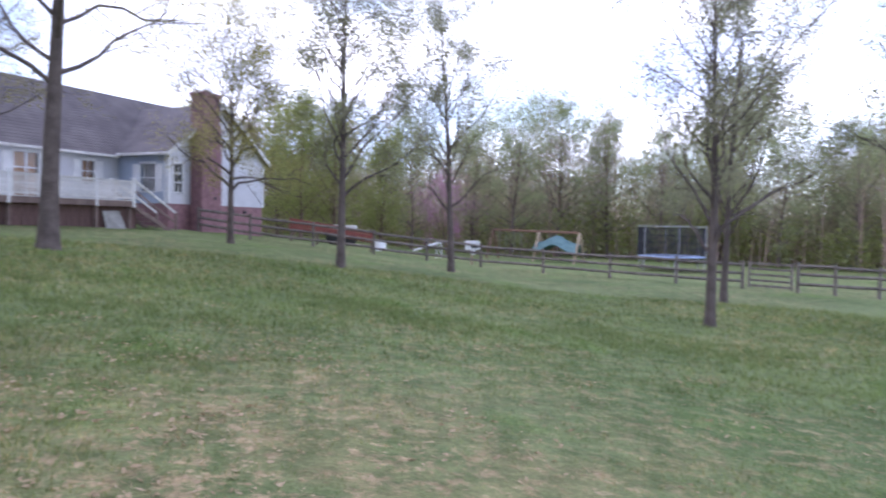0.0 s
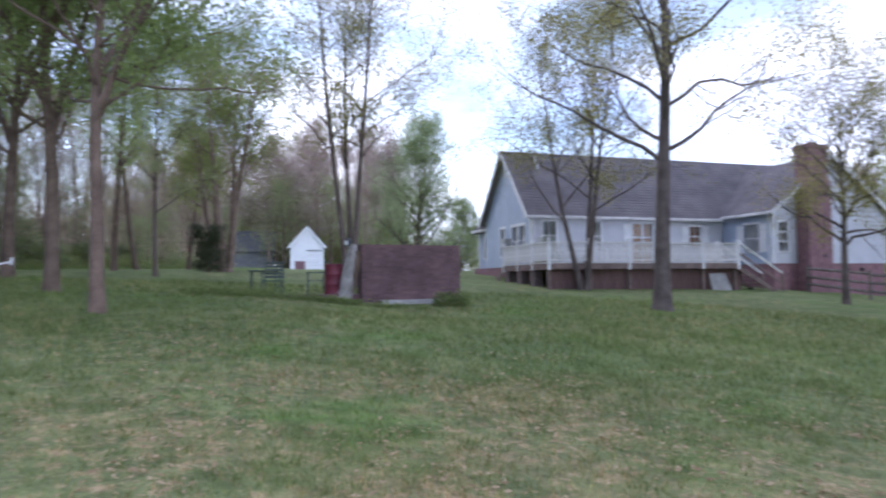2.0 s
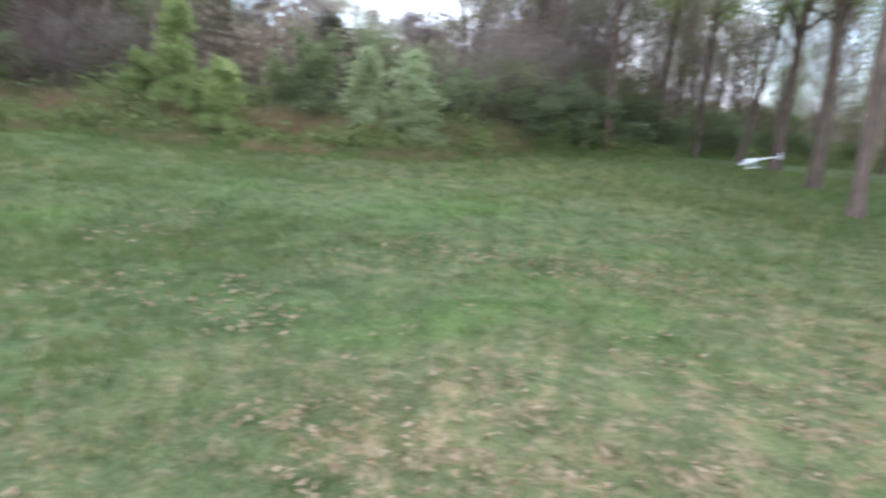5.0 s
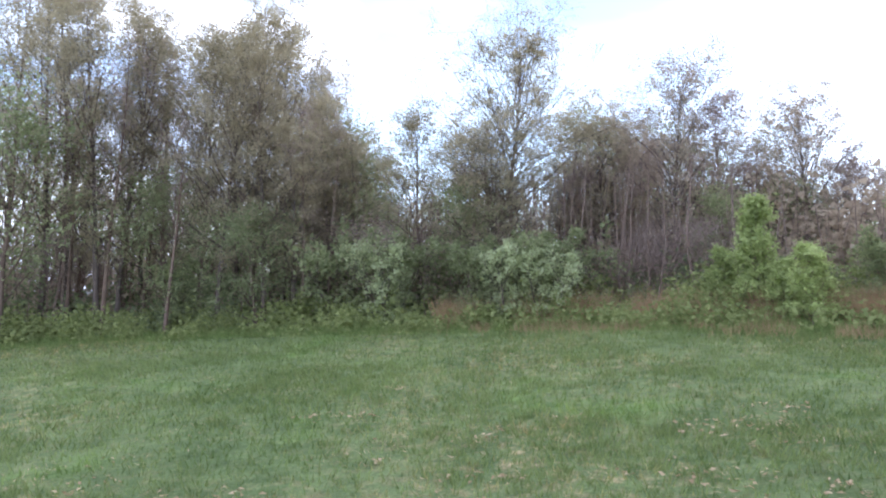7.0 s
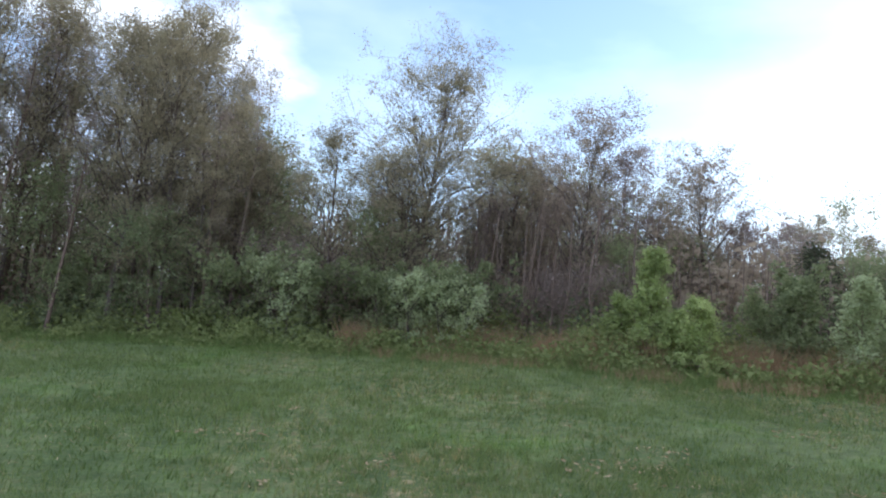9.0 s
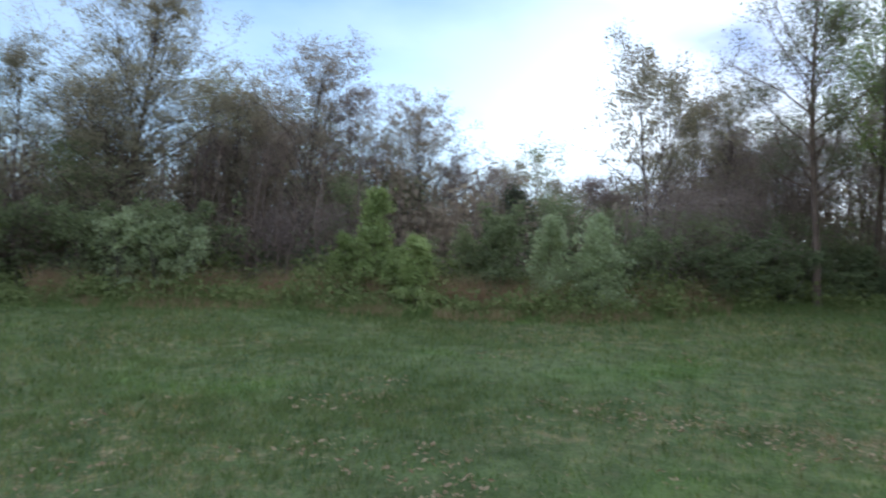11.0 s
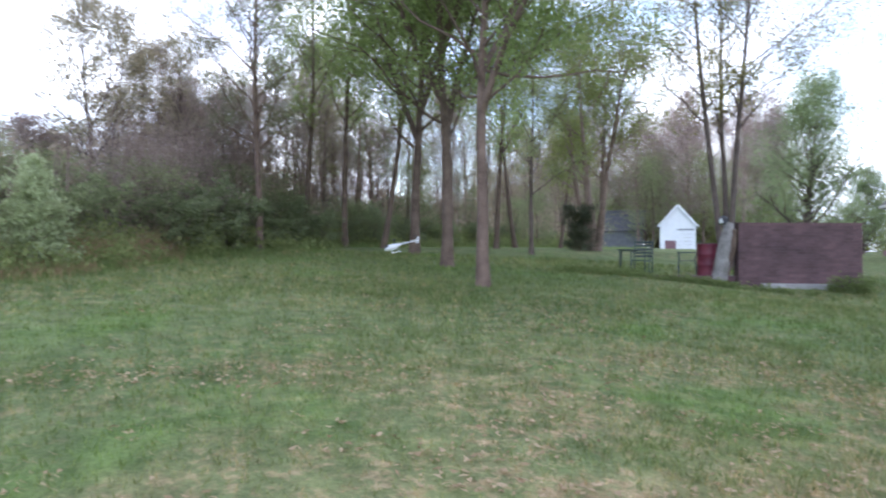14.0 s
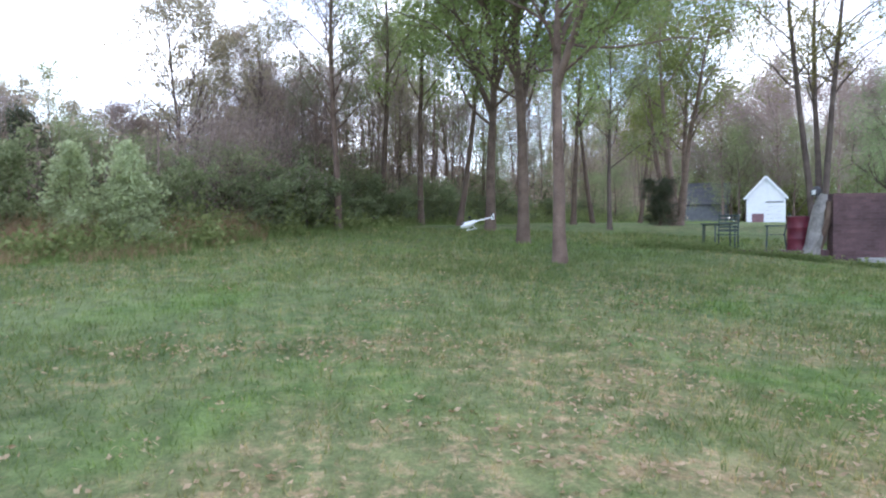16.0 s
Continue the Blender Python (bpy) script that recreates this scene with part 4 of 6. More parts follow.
    for az, behind, top in ((76.5, 2.0, 3.0), (78.0, 3.0, 3.4), (79.6, 1.5, 3.0), (80.8, 2.5, 3.6), (82.2, 1.4, 3.4), (83.4, 2.4, 4.2), (74.2, 3.0, 2.9), (71.5, 4.0, 2.8), (84.5, 1.5, 3.2), (86.8, 1.2, 3.6), (88.6, 2.2, 4.6), (90.0, 1.4, 3.2), (92.2, 1.8, 4.4), (93.8, 1.2, 4.8), (95.2, 2.0, 5.6), (96.6, 1.3, 4.6), (98.2, 1.6, 4.2)):
        put(murk, az, behind, top, 3.0)
    for az, behind, top in ((79.5, 4, 15.5), (82.4, 6, 16.0), (85.4, 7, 15.5), (88.9, 8, 14.5), (94.2, 8, 13.5), (77.0, 9, 15.0), (74.5, 12, 13.5), (71.5, 14, 12.0), (69.0, 16, 11.5), (66.5, 8, 10.0)):
        put(canopy[int(az * 10) % 2], az, behind, top, 11.3)
    for i in range(4):
        az = rnd.uniform(90, 98)
        put(rnd.choice(far_brown), az, rnd.uniform(7, 16), rnd.uniform(9, 13.5), 10.3)
    # the tall stand
    for az, top in ((162.5, 21), (165, 22.5), (164, 19), (167.5, 20), (170, 19.5), (173, 20.5), (176, 21), (179.5, 23), (182, 22), (185, 22), (161, 16), (159, 12.5), (160.2, 18.5), (163.4, 20.5), (166.2, 19.5), (168.8, 18.5), (171.6, 19.5), (174.6, 19), (178, 20.5)):
        put(rnd.choice(tall), az, rnd.uniform(2.5, 7), top, 12.3)
    for i in range(38):
        az = rnd.uniform(158, 188)
        put(rnd.choice(pole), az, rnd.uniform(1.5, 11), rnd.uniform(13, 19), 11.7)
    put(tall[0], 161.6, 3.0, 13.0, 12.3)
    put(green[1], 164.5, 1.8, 6.0, 6.2)
    put(green[1], 182, 1.0, 12.0, 6.2)
    put(green[2], 171, 3.0, 8.0, 6.2)
    # the thick of the wood
    for i in range(26):
        az = rnd.uniform(95, 160)
        k = rnd.choice(far_brown + far_tall + pole + far_green)
        h = {"brown": 10.3}.get(k[0], 6.2 if k in far_green else (10.3 if k in far_brown else 12.0))
        put(k, az, rnd.uniform(5, 16), rnd.uniform(0.6, 1.0) * skyline(az), h)
    for i in range(26):
        az = rnd.uniform(95, 190)
        put(rnd.choice(far_green + [tangle, tangle, olive]), az, rnd.uniform(2.5, 8), rnd.uniform(0.5, 0.8) * min(9, skyline(az)), 5.2)
    # behind the shady trees: thin trunks with light between, low green below
    for i in range(36):
        az = rnd.uniform(64, 97)
        put(rnd.choice(pole + far_tall + far_brown), az, rnd.uniform(4, 20), rnd.uniform(11, 16) if az > 73 else rnd.uniform(7, 11), 11.5)
    for i in range(20):
        az = rnd.uniform(64, 97)
        put(rnd.choice(far_green), az, rnd.uniform(1.5, 12), rnd.uniform(4, 6.8), 5.6)
    for i in range(20):
        az = rnd.uniform(51, 72)
        p = spot(az, rnd.uniform(104, 118))
        plant(rnd.choice(far_brown), p, rnd.uniform(0, 360), rnd.uniform(1.5, 2.0), "trees of the wood")
    for i in range(22):
        p = spot(rnd.uniform(49, 68), rnd.uniform(98, 112) if i % 2 else rnd.uniform(90, 97))
        plant(rnd.choice(far_brown + far_brown + far_green), p, rnd.uniform(0, 360), rnd.uniform(1.4, 1.9), "trees of the wood")
    # far side of the neighbouring yard
    lush = [tree_kind("tree", "broad leafy tree with fresh yellow-green leaves behind a fence", BARK_DARK, LEAF_YARD, 120 + i, 6.4, 0.13, 0.06, 34, 2.9, 6500, 0.11, subs=1, rise=30, cuts=(4, 2), wob=0.04, sides=6, fuzz=0.4, twigs=4, thin=1.0) for i in range(2)]
    grove = [tree_kind("tree", "tall dense grey-green tree behind a fence", BARK, LEAF_WOOD, 124 + i, 10.5, 0.16, 0.10, 42, 4.6, 7800, 0.115, subs=1, rise=24, cuts=(4, 2), wob=0.02, sides=6, fuzz=0.35, twigs=4, thin=1.0) for i in range(2)]
    for az, r, k, s in ((19.0, 52, lush[0], 1.15), (11.4, 46, lush[1], 1.2), (8.6, 47, lush[0], 1.15), (5.0, 49, lush[1], 1.0), (13.2, 51, lush[0], 1.15), (2.4, 55, grove[1], 0.85), (-2.6, 58, grove[0], 0.9),
                        (-5.8, 57, grove[1], 0.98), (-9.6, 59, grove[0], 1.1), (-13.5, 60, grove[1], 0.95), (-17.5, 58, grove[0], 0.9), (-22, 60, lush[1], 1.3), (-26, 58, grove[1], 0.95), (-31, 60, grove[0], 0.9), (-36, 60, lush[0], 1.3)):
        plant(k, spot(az, r), rnd.uniform(0, 360), s, "trees behind the fence")
    bud = tree_kind("tree", "redbud tree in pink blossom", BARK_DARK, LEAF_PINK, 95, 4.2, 0.08, 0.12, 22, 2.2, 4200, 0.06, rise=40, wob=0.04, sides=6, fuzz=0.4, twigs=4)
    plant(bud, spot(-0.6, 50), 0, 1.1, category="tree")
    for i in range(42):
        az = rnd.uniform(-42, 20)
        k = rnd.choice(far_brown + far_tall + far_tall + far_green)
        h = 6.2 if k in far_green else (10.3 if k in far_brown else 12.0)
        r = rnd.uniform(60, 88)
        p = spot(az, r)
        top = 7.8 + 1.6 * math.sin(az * 0.45) + rnd.uniform(-2.5, 1.2)
        s = (1.7 + r * math.tan(radians(top)) - p.z) / h
        w = max(0.8, s ** 0.8)
        plant(k, p, rnd.uniform(0, 360), w, "trees behind the fence", s / w)


def undergrowth():
    """Brambles, dead stalks and tall grass along the wood's foot."""
    rng = np.random.default_rng(9)
    for name, mat, n, near, far, hi, size, label in (
            ("undergrowth", BRAMBLE, 88000, 0.3, 4.6, 1.25, 0.08, "tangle of low green brambles along the wood"),
            ("woodland_brush", LEAF_SHRUB, 76000, 2.5, 19.0, 2.6, 0.115, "dark leafy brush under the trees"),
            ("woodland_thicket", LEAF_TWIG, 85000, 5.0, 18.0, 7.5, 0.145, "brown budding thicket deep in the wood")):
        c, s = [], []
        wide = 0.26 if hi < 2 else 0.36 if hi < 5 else 0.5
        while len(c) < n:
            az = rng.uniform(64, 192)
            d = near + (far - near) * rng.random() ** 1.3
            if noise.noise((az * 0.45, d * 0.9, 11.0 + hi)) < -0.12:
                continue
            wave = 0.5 + 0.5 * noise.noise((az * 0.16, d * 0.5, 2.0)) + 0.5 * noise.noise((az * 0.55, d, 5.0))
            top = hi * max(0.12, wave) * min(1, 0.35 + (d - near) * 0.6) * (0.62 if az < 91 and hi > 5 else 1.15 if az < 97 else 1)
            p = spot(az, edge_r(az) + d)
            cap = 1.7 + (edge_r(az) + d) * math.tan(radians(skyline(az) * (0.92 if az > 96 else 0.8))) - p.z
            top = min(top, max(0.4, cap * (0.8 + 0.55 * noise.noise((az * 0.7, d * 0.3, 6.0)))))
            z = p.z + top * rng.random() ** 0.6
            k = rng.integers(16, 46)
            q = rng.normal(0, wide * rng.uniform(0.6, 1.3), (k, 3)) * (1, 1, 0.6)
            for x_, y_, z_ in q:
                c.append((p.x + x_, p.y + y_, max(p.z + 0.02, z + z_)))
                s.append(size * rng.uniform(0.6, 1.3))
        lv = Leaves(rng)
        lv.c, lv.s = [np.array(c)], [np.array(s)]
        tagged(new(name, lv.mesh(name, mat, 0.3)), label, "undergrowth", kind="stuff")
    # far hedges and scrub that close the view below the trees
    for name, mat, n, a0, a1, r0, r1, hi, size, label in (
            ("far_scrub", LEAF_YARD, 60000, -46, 21, 56, 84, 5.2, 0.17, "green scrub below the trees behind a fence"),
            ("far_thicket", LEAF_BUD, 120000, -46, 21, 62, 88, 12.0, 0.21, "olive-brown budding thicket behind a fence"),
            ("far_hedge", LEAF_YARD, 50000, 40, 72, 98, 124, 9.0, 0.24, "green hedge behind a garage"),
            ("far_brown_wood", LEAF_BUD, 90000, 50, 74, 106, 130, 19.0, 0.24, "brown budding wood behind a garage")):
        lv = Leaves(rng)
        count = 0
        while count < n:
            az, r = rng.uniform(a0, a1), rng.uniform(r0, r1)
            top = hi * (0.6 + 0.6 * noise.noise((az * 0.22, r * 0.1, 8.0)) + 0.25 * noise.noise((az * 0.9, r * 0.3, 1.0)))
            p = spot(az, r)
            lv.puff((p.x, p.y, p.z + max(0.1, top * rng.random() ** 0.7)), 10, 0.5, size)
            count += 10
        tagged(new(name, lv.mesh(name, mat, 0.2)), label, "undergrowth", kind="stuff")
    # fringe of uncut grass and dry stalks
    for name, mat, n, a0, a1, o, sp, lo, hi, label in (
            ("tall_grass", TALL_GRASS, 26000, 60, 192, 0.3, 0.45, 0.1, 0.32, "uncut green grass along the brush"),
            ("dead_weeds", DEAD_WEED, 40000, 97, 150, 1.2, 0.7, 0.3, 0.85, "dry reddish-brown weed stalks in the brush")):
        az = rng.uniform(a0, a1, n)
        off = rng.normal(o, sp, n)
        keep = [noise.noise((q * 0.3, w * 0.6, 4.0)) > -0.12 or mat is TALL_GRASS for q, w in zip(az, off)]
        az, off = az[keep], off[keep]
        n = len(az)
        xyz = np.array([spot(q, edge_r(q) + w) for q, w in zip(az, off)])
        h = rng.uniform(lo, hi, n) * np.clip(1 + off - o, 0.35, 1.2)
        t, lt = rng.uniform(0, 2 * np.pi, n), rng.uniform(0, 2 * np.pi, n)
        w = rng.uniform(0.006, 0.014, n)
        side = np.stack([np.cos(t) * w, np.sin(t) * w, 0 * w + 0.03], 1)
        tip = np.stack([np.cos(lt) * h * 0.45, np.sin(lt) * h * 0.45, h], 1)
        low = xyz - np.array([0, 0, 0.06])
        v = np.stack([low - side * (1, 1, -1), low + side, xyz + tip], 1)
        me = bpy.data.meshes.new(name)
        me.from_pydata(v.reshape(-1, 3).tolist(), [], np.arange(3 * n).reshape(-1, 3).tolist())
        me.materials.append(mat)
        tagged(new(name, me), label, "grass", kind="stuff")


def stem_wood():
    """The bare grey stems and twigs that fill the wood between the larger trees."""
    rnd = random.Random(21)
    for name, n, a0, a1, lo, hi, tall, label in (
            ("woodland_stems", 2300, 64, 192, 2.5, 22.0, (4.0, 9.5), "crowd of thin bare grey-brown stems in the wood"),
            ("far_stems", 1100, -46, 21, 56.0, 88.0, (5.0, 11.0), "bare grey-brown stems behind a fence")):
        s = Shape()
        for _ in range(n):
            az = rnd.uniform(a0, a1)
            r = rnd.uniform(lo, hi) + (edge_r(az) if a0 > 0 else 0)
            p = spot(az, r)
            h = rnd.uniform(*tall)
            if a0 > 0:
                h = min(h, (1.7 + r * math.tan(radians(skyline(az))) - p.z) * rnd.uniform(0.7, 1.0))
            w = rnd.uniform(0.012, 0.04) * (1.6 if a0 < 0 else 1)
            q = p + Vector((rnd.gauss(0, 0.06) * h, rnd.gauss(0, 0.06) * h, h))
            m = p.lerp(q, 0.5) + Vector((rnd.gauss(0, 0.15), rnd.gauss(0, 0.15), 0))
            s.tube([p, m, q], [w, w * 0.7, w * 0.25], 3, False)
            for _ in range(7):
                f = rnd.uniform(0.25, 0.97)
                b = p.lerp(m, f * 2) if f < 0.5 else m.lerp(q, f * 2 - 1)
                a, e, ln = rnd.uniform(0, 6.28), rnd.uniform(0.4, 1.2), h * rnd.uniform(0.10, 0.22)
                d = Vector((math.cos(a) * math.cos(e), math.sin(a) * math.cos(e), math.sin(e)))
                side = d.orthogonal().normalized() * w * 0.45
                s.face(b - side, b + side, b + d * ln)
        tagged(new(name, s.mesh(name, BARK_PALE)), label, "stems", kind="stuff")


# ---- house ----
# local axes: x along the deck side, y to the back, z as in the world; the origin is the corner by the deck's steps
HOUSE = Matrix(((0.423, -0.906, 0, -20.66), (0.906, 0.423, 0, 24.96), (0, 0, 1, 0), (0, 0, 0, 1)))
EAVE, SILL, FLOOR = 4.95, 2.42, 2.44


def lap_wall(a, b, z0, z1, holes=(), apex=None, course=0.13):
    """Clapboards from a to b (x, y), facing right of that way; holes: (from, to, low, high) along the wall; apex: (along, height) of a gable."""
    a, b = Vector((*a, 0)), Vector((*b, 0))
    d = (b - a).normalized()
    length = (b - a).length
    out_ = Vector((d.y, -d.x, 0))
    s = Shape()
    z = z0
    top = apex[1] if apex else z1
    while z < top - 0.02:
        zt = min(z + course, top)
        lo, hi = 0.0, length
        if z >= z1 - 0.01:
            f = (top - z) / (top - z1)
            lo, hi = apex[0] * (1 - f), apex[0] + (length - apex[0]) * f
        cuts = sorted((h[0], h[1]) for h in holes if h[2] < zt - 0.02 and h[3] > z + 0.02)
        x = lo
        for c0, c1 in cuts + [(hi, hi)]:
            if c0 > x + 0.01:
                p, q = a + d * x, a + d * c0
                s.hexa([p + Vector((0, 0, z)) - out_ * 0.10, q + Vector((0, 0, z)) - out_ * 0.10, q + Vector((0, 0, z)) + out_ * 0.03, p + Vector((0, 0, z)) + out_ * 0.03,
                        p + Vector((0, 0, zt)) - out_ * 0.10, q + Vector((0, 0, zt)) - out_ * 0.10, q + Vector((0, 0, zt)) + out_ * 0.006, p + Vector((0, 0, zt)) + out_ * 0.006])
            x = max(x, c1)
        z = zt
    return s


def window(parent, a, d, hole, rows=2, cols=2, mat=None, name="window"):
    """A framed window in a hole of a wall that starts at a and runs along d."""
    a, d = Vector((*a, 0)), Vector((*d, 0)).normalized()
    o = Vector((d.y, -d.x, 0))
    u0, u1, z0, z1 = hole
    turn = Matrix(((d.x, -o.x, 0, a.x), (d.y, -o.y, 0, a.y), (0, 0, 1, 0), (0, 0, 0, 1)))
    w = new(name)
    w.parent = parent
    w.matrix_local = turn
    fr = Shape()
    t = 0.09
    for x0, x1, y0, y1 in ((u0 - t, u1 + t, z1, z1 + t + 0.03), (u0 - t, u0, z0, z1), (u1, u1 + t, z0, z1)):
        fr.box(x0, x1, -0.05, 0.09, y0, y1, 0.008)
    part("window_frame", fr, WHITE, w)
    si = Shape()
    si.box(u0 - t - 0.03, u1 + t + 0.03, -0.08, 0.09, z0 - 0.06, z0, 0.008)
    part("window_sill", si, WHITE, w)
    mu = Shape()
    for i in range(1, cols):
        x = u0 + (u1 - u0) * i / cols
        mu.box(x - 0.018, x + 0.018, -0.012, 0.03, z0, z1)
    for i in range(1, rows):
        z = z0 + (z1 - z0) * i / rows
        mu.box(u0, u1, -0.016, 0.034, z - 0.024, z + 0.024)
    part("sash", mu, WHITE, w)
    pa = Shape()
    pa.box(u0, u1, 0.036, 0.046, z0, z1)
    part("pane", pa, GLASS, w).visible_shadow = False
    for c0, c1 in ((0.0, 0.12), (0.88, 1.0)) if mat is None else ((0.0, 1.0),):
        cu = Shape()
        n = max(2, int(14 * (c1 - c0)))
        edge = [(u0 + (u1 - u0) * (c0 + (c1 - c0) * i / n), 0.16 + 0.04 * (i % 2)) for i in range(n + 1)]
        for k in (0, 0.01):
            for x, y in edge:
                cu.v += [(x, y + k, z0), (x, y + k, z1)]
        m = 2 * (n + 1)
        for i in range(n):
            cu.f += [(2 * i, 2 * i + 2, 2 * i + 3, 2 * i + 1), (m + 2 * i + 1, m + 2 * i + 3, m + 2 * i + 2, m + 2 * i)]
        part("curtain", cu, mat or CURTAIN, w)
    return w


def shutter(parent, a, d, u0, u1, z0, z1):
    a, d = Vector((*a, 0)), Vector((*d, 0)).normalized()
    o = Vector((d.y, -d.x, 0))
    s = Shape()
    p, q = a + d * u0, a + d * u1
    s.hexa([v + Vector((0, 0, z)) + o * k for z in (z0, z1) for v, k in ((p, 0.024), (q, 0.024), (q, 0.05), (p, 0.05))], 0.006)
    n = int((z1 - z0 - 0.1) / 0.07)
    for i in range(n):
        z = z0 + 0.06 + i * 0.07
        pp, qq = a + d * (u0 + 0.05), a + d * (u1 - 0.05)
        s.hexa([pp + Vector((0, 0, z)) + o * 0.05, qq + Vector((0, 0, z)) + o * 0.05, qq + Vector((0, 0, z)) + o * 0.064, pp + Vector((0, 0, z)) + o * 0.064,
                pp + Vector((0, 0, z + 0.05)) + o * 0.05, qq + Vector((0, 0, z + 0.05)) + o * 0.05, qq + Vector((0, 0, z + 0.05)) + o * 0.054, pp + Vector((0, 0, z + 0.05)) + o * 0.054])
    part("shutter", s, WHITE, parent)


def roof_slope(p, q, r, t, thick=0.12, course=0.2):
    """A slab of lapped shingle courses with the eave p-q and the ridge t-r above it."""
    p, q, r, t = (Vector(x) for x in (p, q, r, t))
    n = max(2, int((t - p).length / course))
    up = (q - p).cross(t - p).normalized()
    if up.z < 0:
        up = -up
    line = []
    for i in range(n):
        line += [(i / n, 0.014), ((i + 1) / n, 0.0)]
    line += [(1.0, -thick), (0.0, -thick)]
    s = Shape()
    for f, k in line:
        s.v += [tuple(p.lerp(t, f) + up * k), tuple(q.lerp(r, f) + up * k)]
    m = len(line)
    for i in range(m):
        k = (i + 1) % m
        s.f.append((2 * i, 2 * i + 1, 2 * k + 1, 2 * k))
    s.f.append(tuple(2 * i for i in range(m)))
    s.f.append(tuple(2 * i + 1 for i in reversed(range(m))))
    return s


def build_house():
    h = thing("house", HOUSE, "long single-storey blue-grey clapboard house with a dark shingle roof", "house")
    deep = 5.5
    ridge = 8.15
    mid = 2.75
    wx0, wx1, wy0 = 10.79, 17.65, -3.35
    wm = (wx0 + wx1) / 2
    wr = 7.6
    base = 0.7

    # brick foundation
    f = Shape()
    for x0, x1, y0, y1 in ((0.03, wx0, 0.02, 0.28), (0.02, 0.28, 0.28, 7.4), (wx0 + 0.02, wx0 + 0.28, wy0 + 0.28, 0.02), (wx0 + 0.02, wx1 - 0.02, wy0 + 0.02, wy0 + 0.28), (wx1 - 0.28, wx1 - 0.02, wy0 + 0.28, 7.3), (0.28, wx1, 7.1, 7.38)):
        f.box(x0, x1, y0, y1, base, SILL)
    part("foundation", f, BRICK_RED, h, "red brick foundation")

    # deck-side wall
    win_front = [(0.62, 1.30, 3.15, 4.50), (3.0, 3.68, 3.15, 4.50)]
    door_front = (5.45, 6.60, 2.46, 4.46)
    win_small = [(8.75, 9.40, 3.38, 4.36)]
    part("wall", lap_wall((0, 0), (wx0, 0), SILL, EAVE, win_front + [door_front] + win_small, course=0.17), SIDING_PALE, h, "pale grey clapboard wall")
    for w in win_front:
        window(h, (0, 0), (1, 0), w)
    window(h, (0, 0), (1, 0), win_small[0], mat=RUST_CLOTH)
    shutter(h, (0, 0), (1, 0), 8.27, 8.63, 3.33, 4.38)
    shutter(h, (0, 0), (1, 0), 9.52, 9.88, 3.33, 4.38)
    d = window(h, (0, 0), (1, 0), door_front, 3, 2, RUST_CLOTH, "glass_door")
    leaf = Shape()
    leaf.box(5.98, 6.07, -0.02, 0.03, 2.46, 4.46, 0.006)
    part("door_stile", leaf, WHITE, d)
    shutter(h, (0, 0), (1, 0), 4.95, 5.32, 3.1, 4.46)
    # gable end with windows and a window fan unit
    flip = [(deep - b, deep - a, c, e) for a, b, c, e in [(0.6, 1.25, 2.95, 4.35), (1.4, 2.05, 2.95, 4.35), (2.95, 3.5, 2.95, 4.35)]]
    part("wall", lap_wall((0, deep), (0, 0), SILL, EAVE, flip, (deep - mid, ridge - 0.1)), SIDING, h)
    for w in flip:
        window(h, (0, deep), (0, -1), w)
    ac = Shape()
    ac.box(-0.42, 0.05, 2.15, 2.7, 3.35, 3.8, 0.02)
    part("air_conditioner", ac, STEEL, h, "window air conditioner")
    part("wall", lap_wall((0.35, 7.4), (0.35, deep), SILL, 4.55, [(0.75, 1.2, 3.0, 4.2)]), SIDING, h)
    window(h, (0.35, 7.4), (0, -1), (0.75, 1.2, 3.0, 4.2), cols=1)
    part("wall", lap_wall((wx1, 7.3), (0.35, 7.3), SILL, 4.55), SIDING, h)
    # wing: side wall with the patio door, gable end with the chimney
    pd = (1.55, 2.50, 3.0, 4.32)
    part("wall", lap_wall((wx0, 0), (wx0, wy0), SILL, EAVE, [pd]), SIDING, h)
    window(h, (wx0, 0), (0, -1), pd, 2, 4)
    shutter(h, (wx0, 0), (0, -1), 1.02, 1.42, 2.98, 4.34)
    shutter(h, (wx0, 0), (0, -1), 2.63, 3.0, 2.98, 4.34)
    gw = [(0.35, 0.85, 3.0, 4.35)]
    part("wall", lap_wall((wx0, wy0), (wx1, wy0), SILL, EAVE, gw, (wm - wx0, wr - 0.1), course=0.17), SIDING_PALE, h, "pale grey clapboard gable")
    window(h, (wx0, wy0), (1, 0), gw[0], 3, 2)
    part("wall", lap_wall((wx1, wy0), (wx1, 7.3), SILL, 4.3), SIDING, h)
    # right-hand lean-to, set back
    part("wall", lap_wall((wx1, -1.9), (wx1 + 0.9, -1.9), SILL, 3.95, course=0.17), SIDING_PALE, h)
    part("wall", lap_wall((wx1 + 0.9, -1.9), (wx1 + 0.9, 3.0), SILL, 3.95), SIDING, h)
    lf = Shape()
    lf.box(wx1 + 0.02, wx1 + 0.88, -1.88, 2.9, base, SILL)
    part("foundation", lf, BRICK_RED, h)
    part("roof", roof_slope((wx1 + 1.1, -2.1, 3.95), (wx1 + 1.1, 3.2, 3.95), (wx1, 3.2, 4.5), (wx1, -2.1, 4.5)), SHINGLE, h)
    # corner boards
    for x, y in ((0, 0), (wx0, wy0), (wx1, wy0), (0, deep), (0.35, 7.4)):
        c = Shape()
        c.box(x - 0.035, x + 0.075, y - 0.035, y + 0.075, SILL, EAVE - 0.02, 0.006)
        part("corner_board", c, WHITE, h)
    # roofs
    ov = 0.32
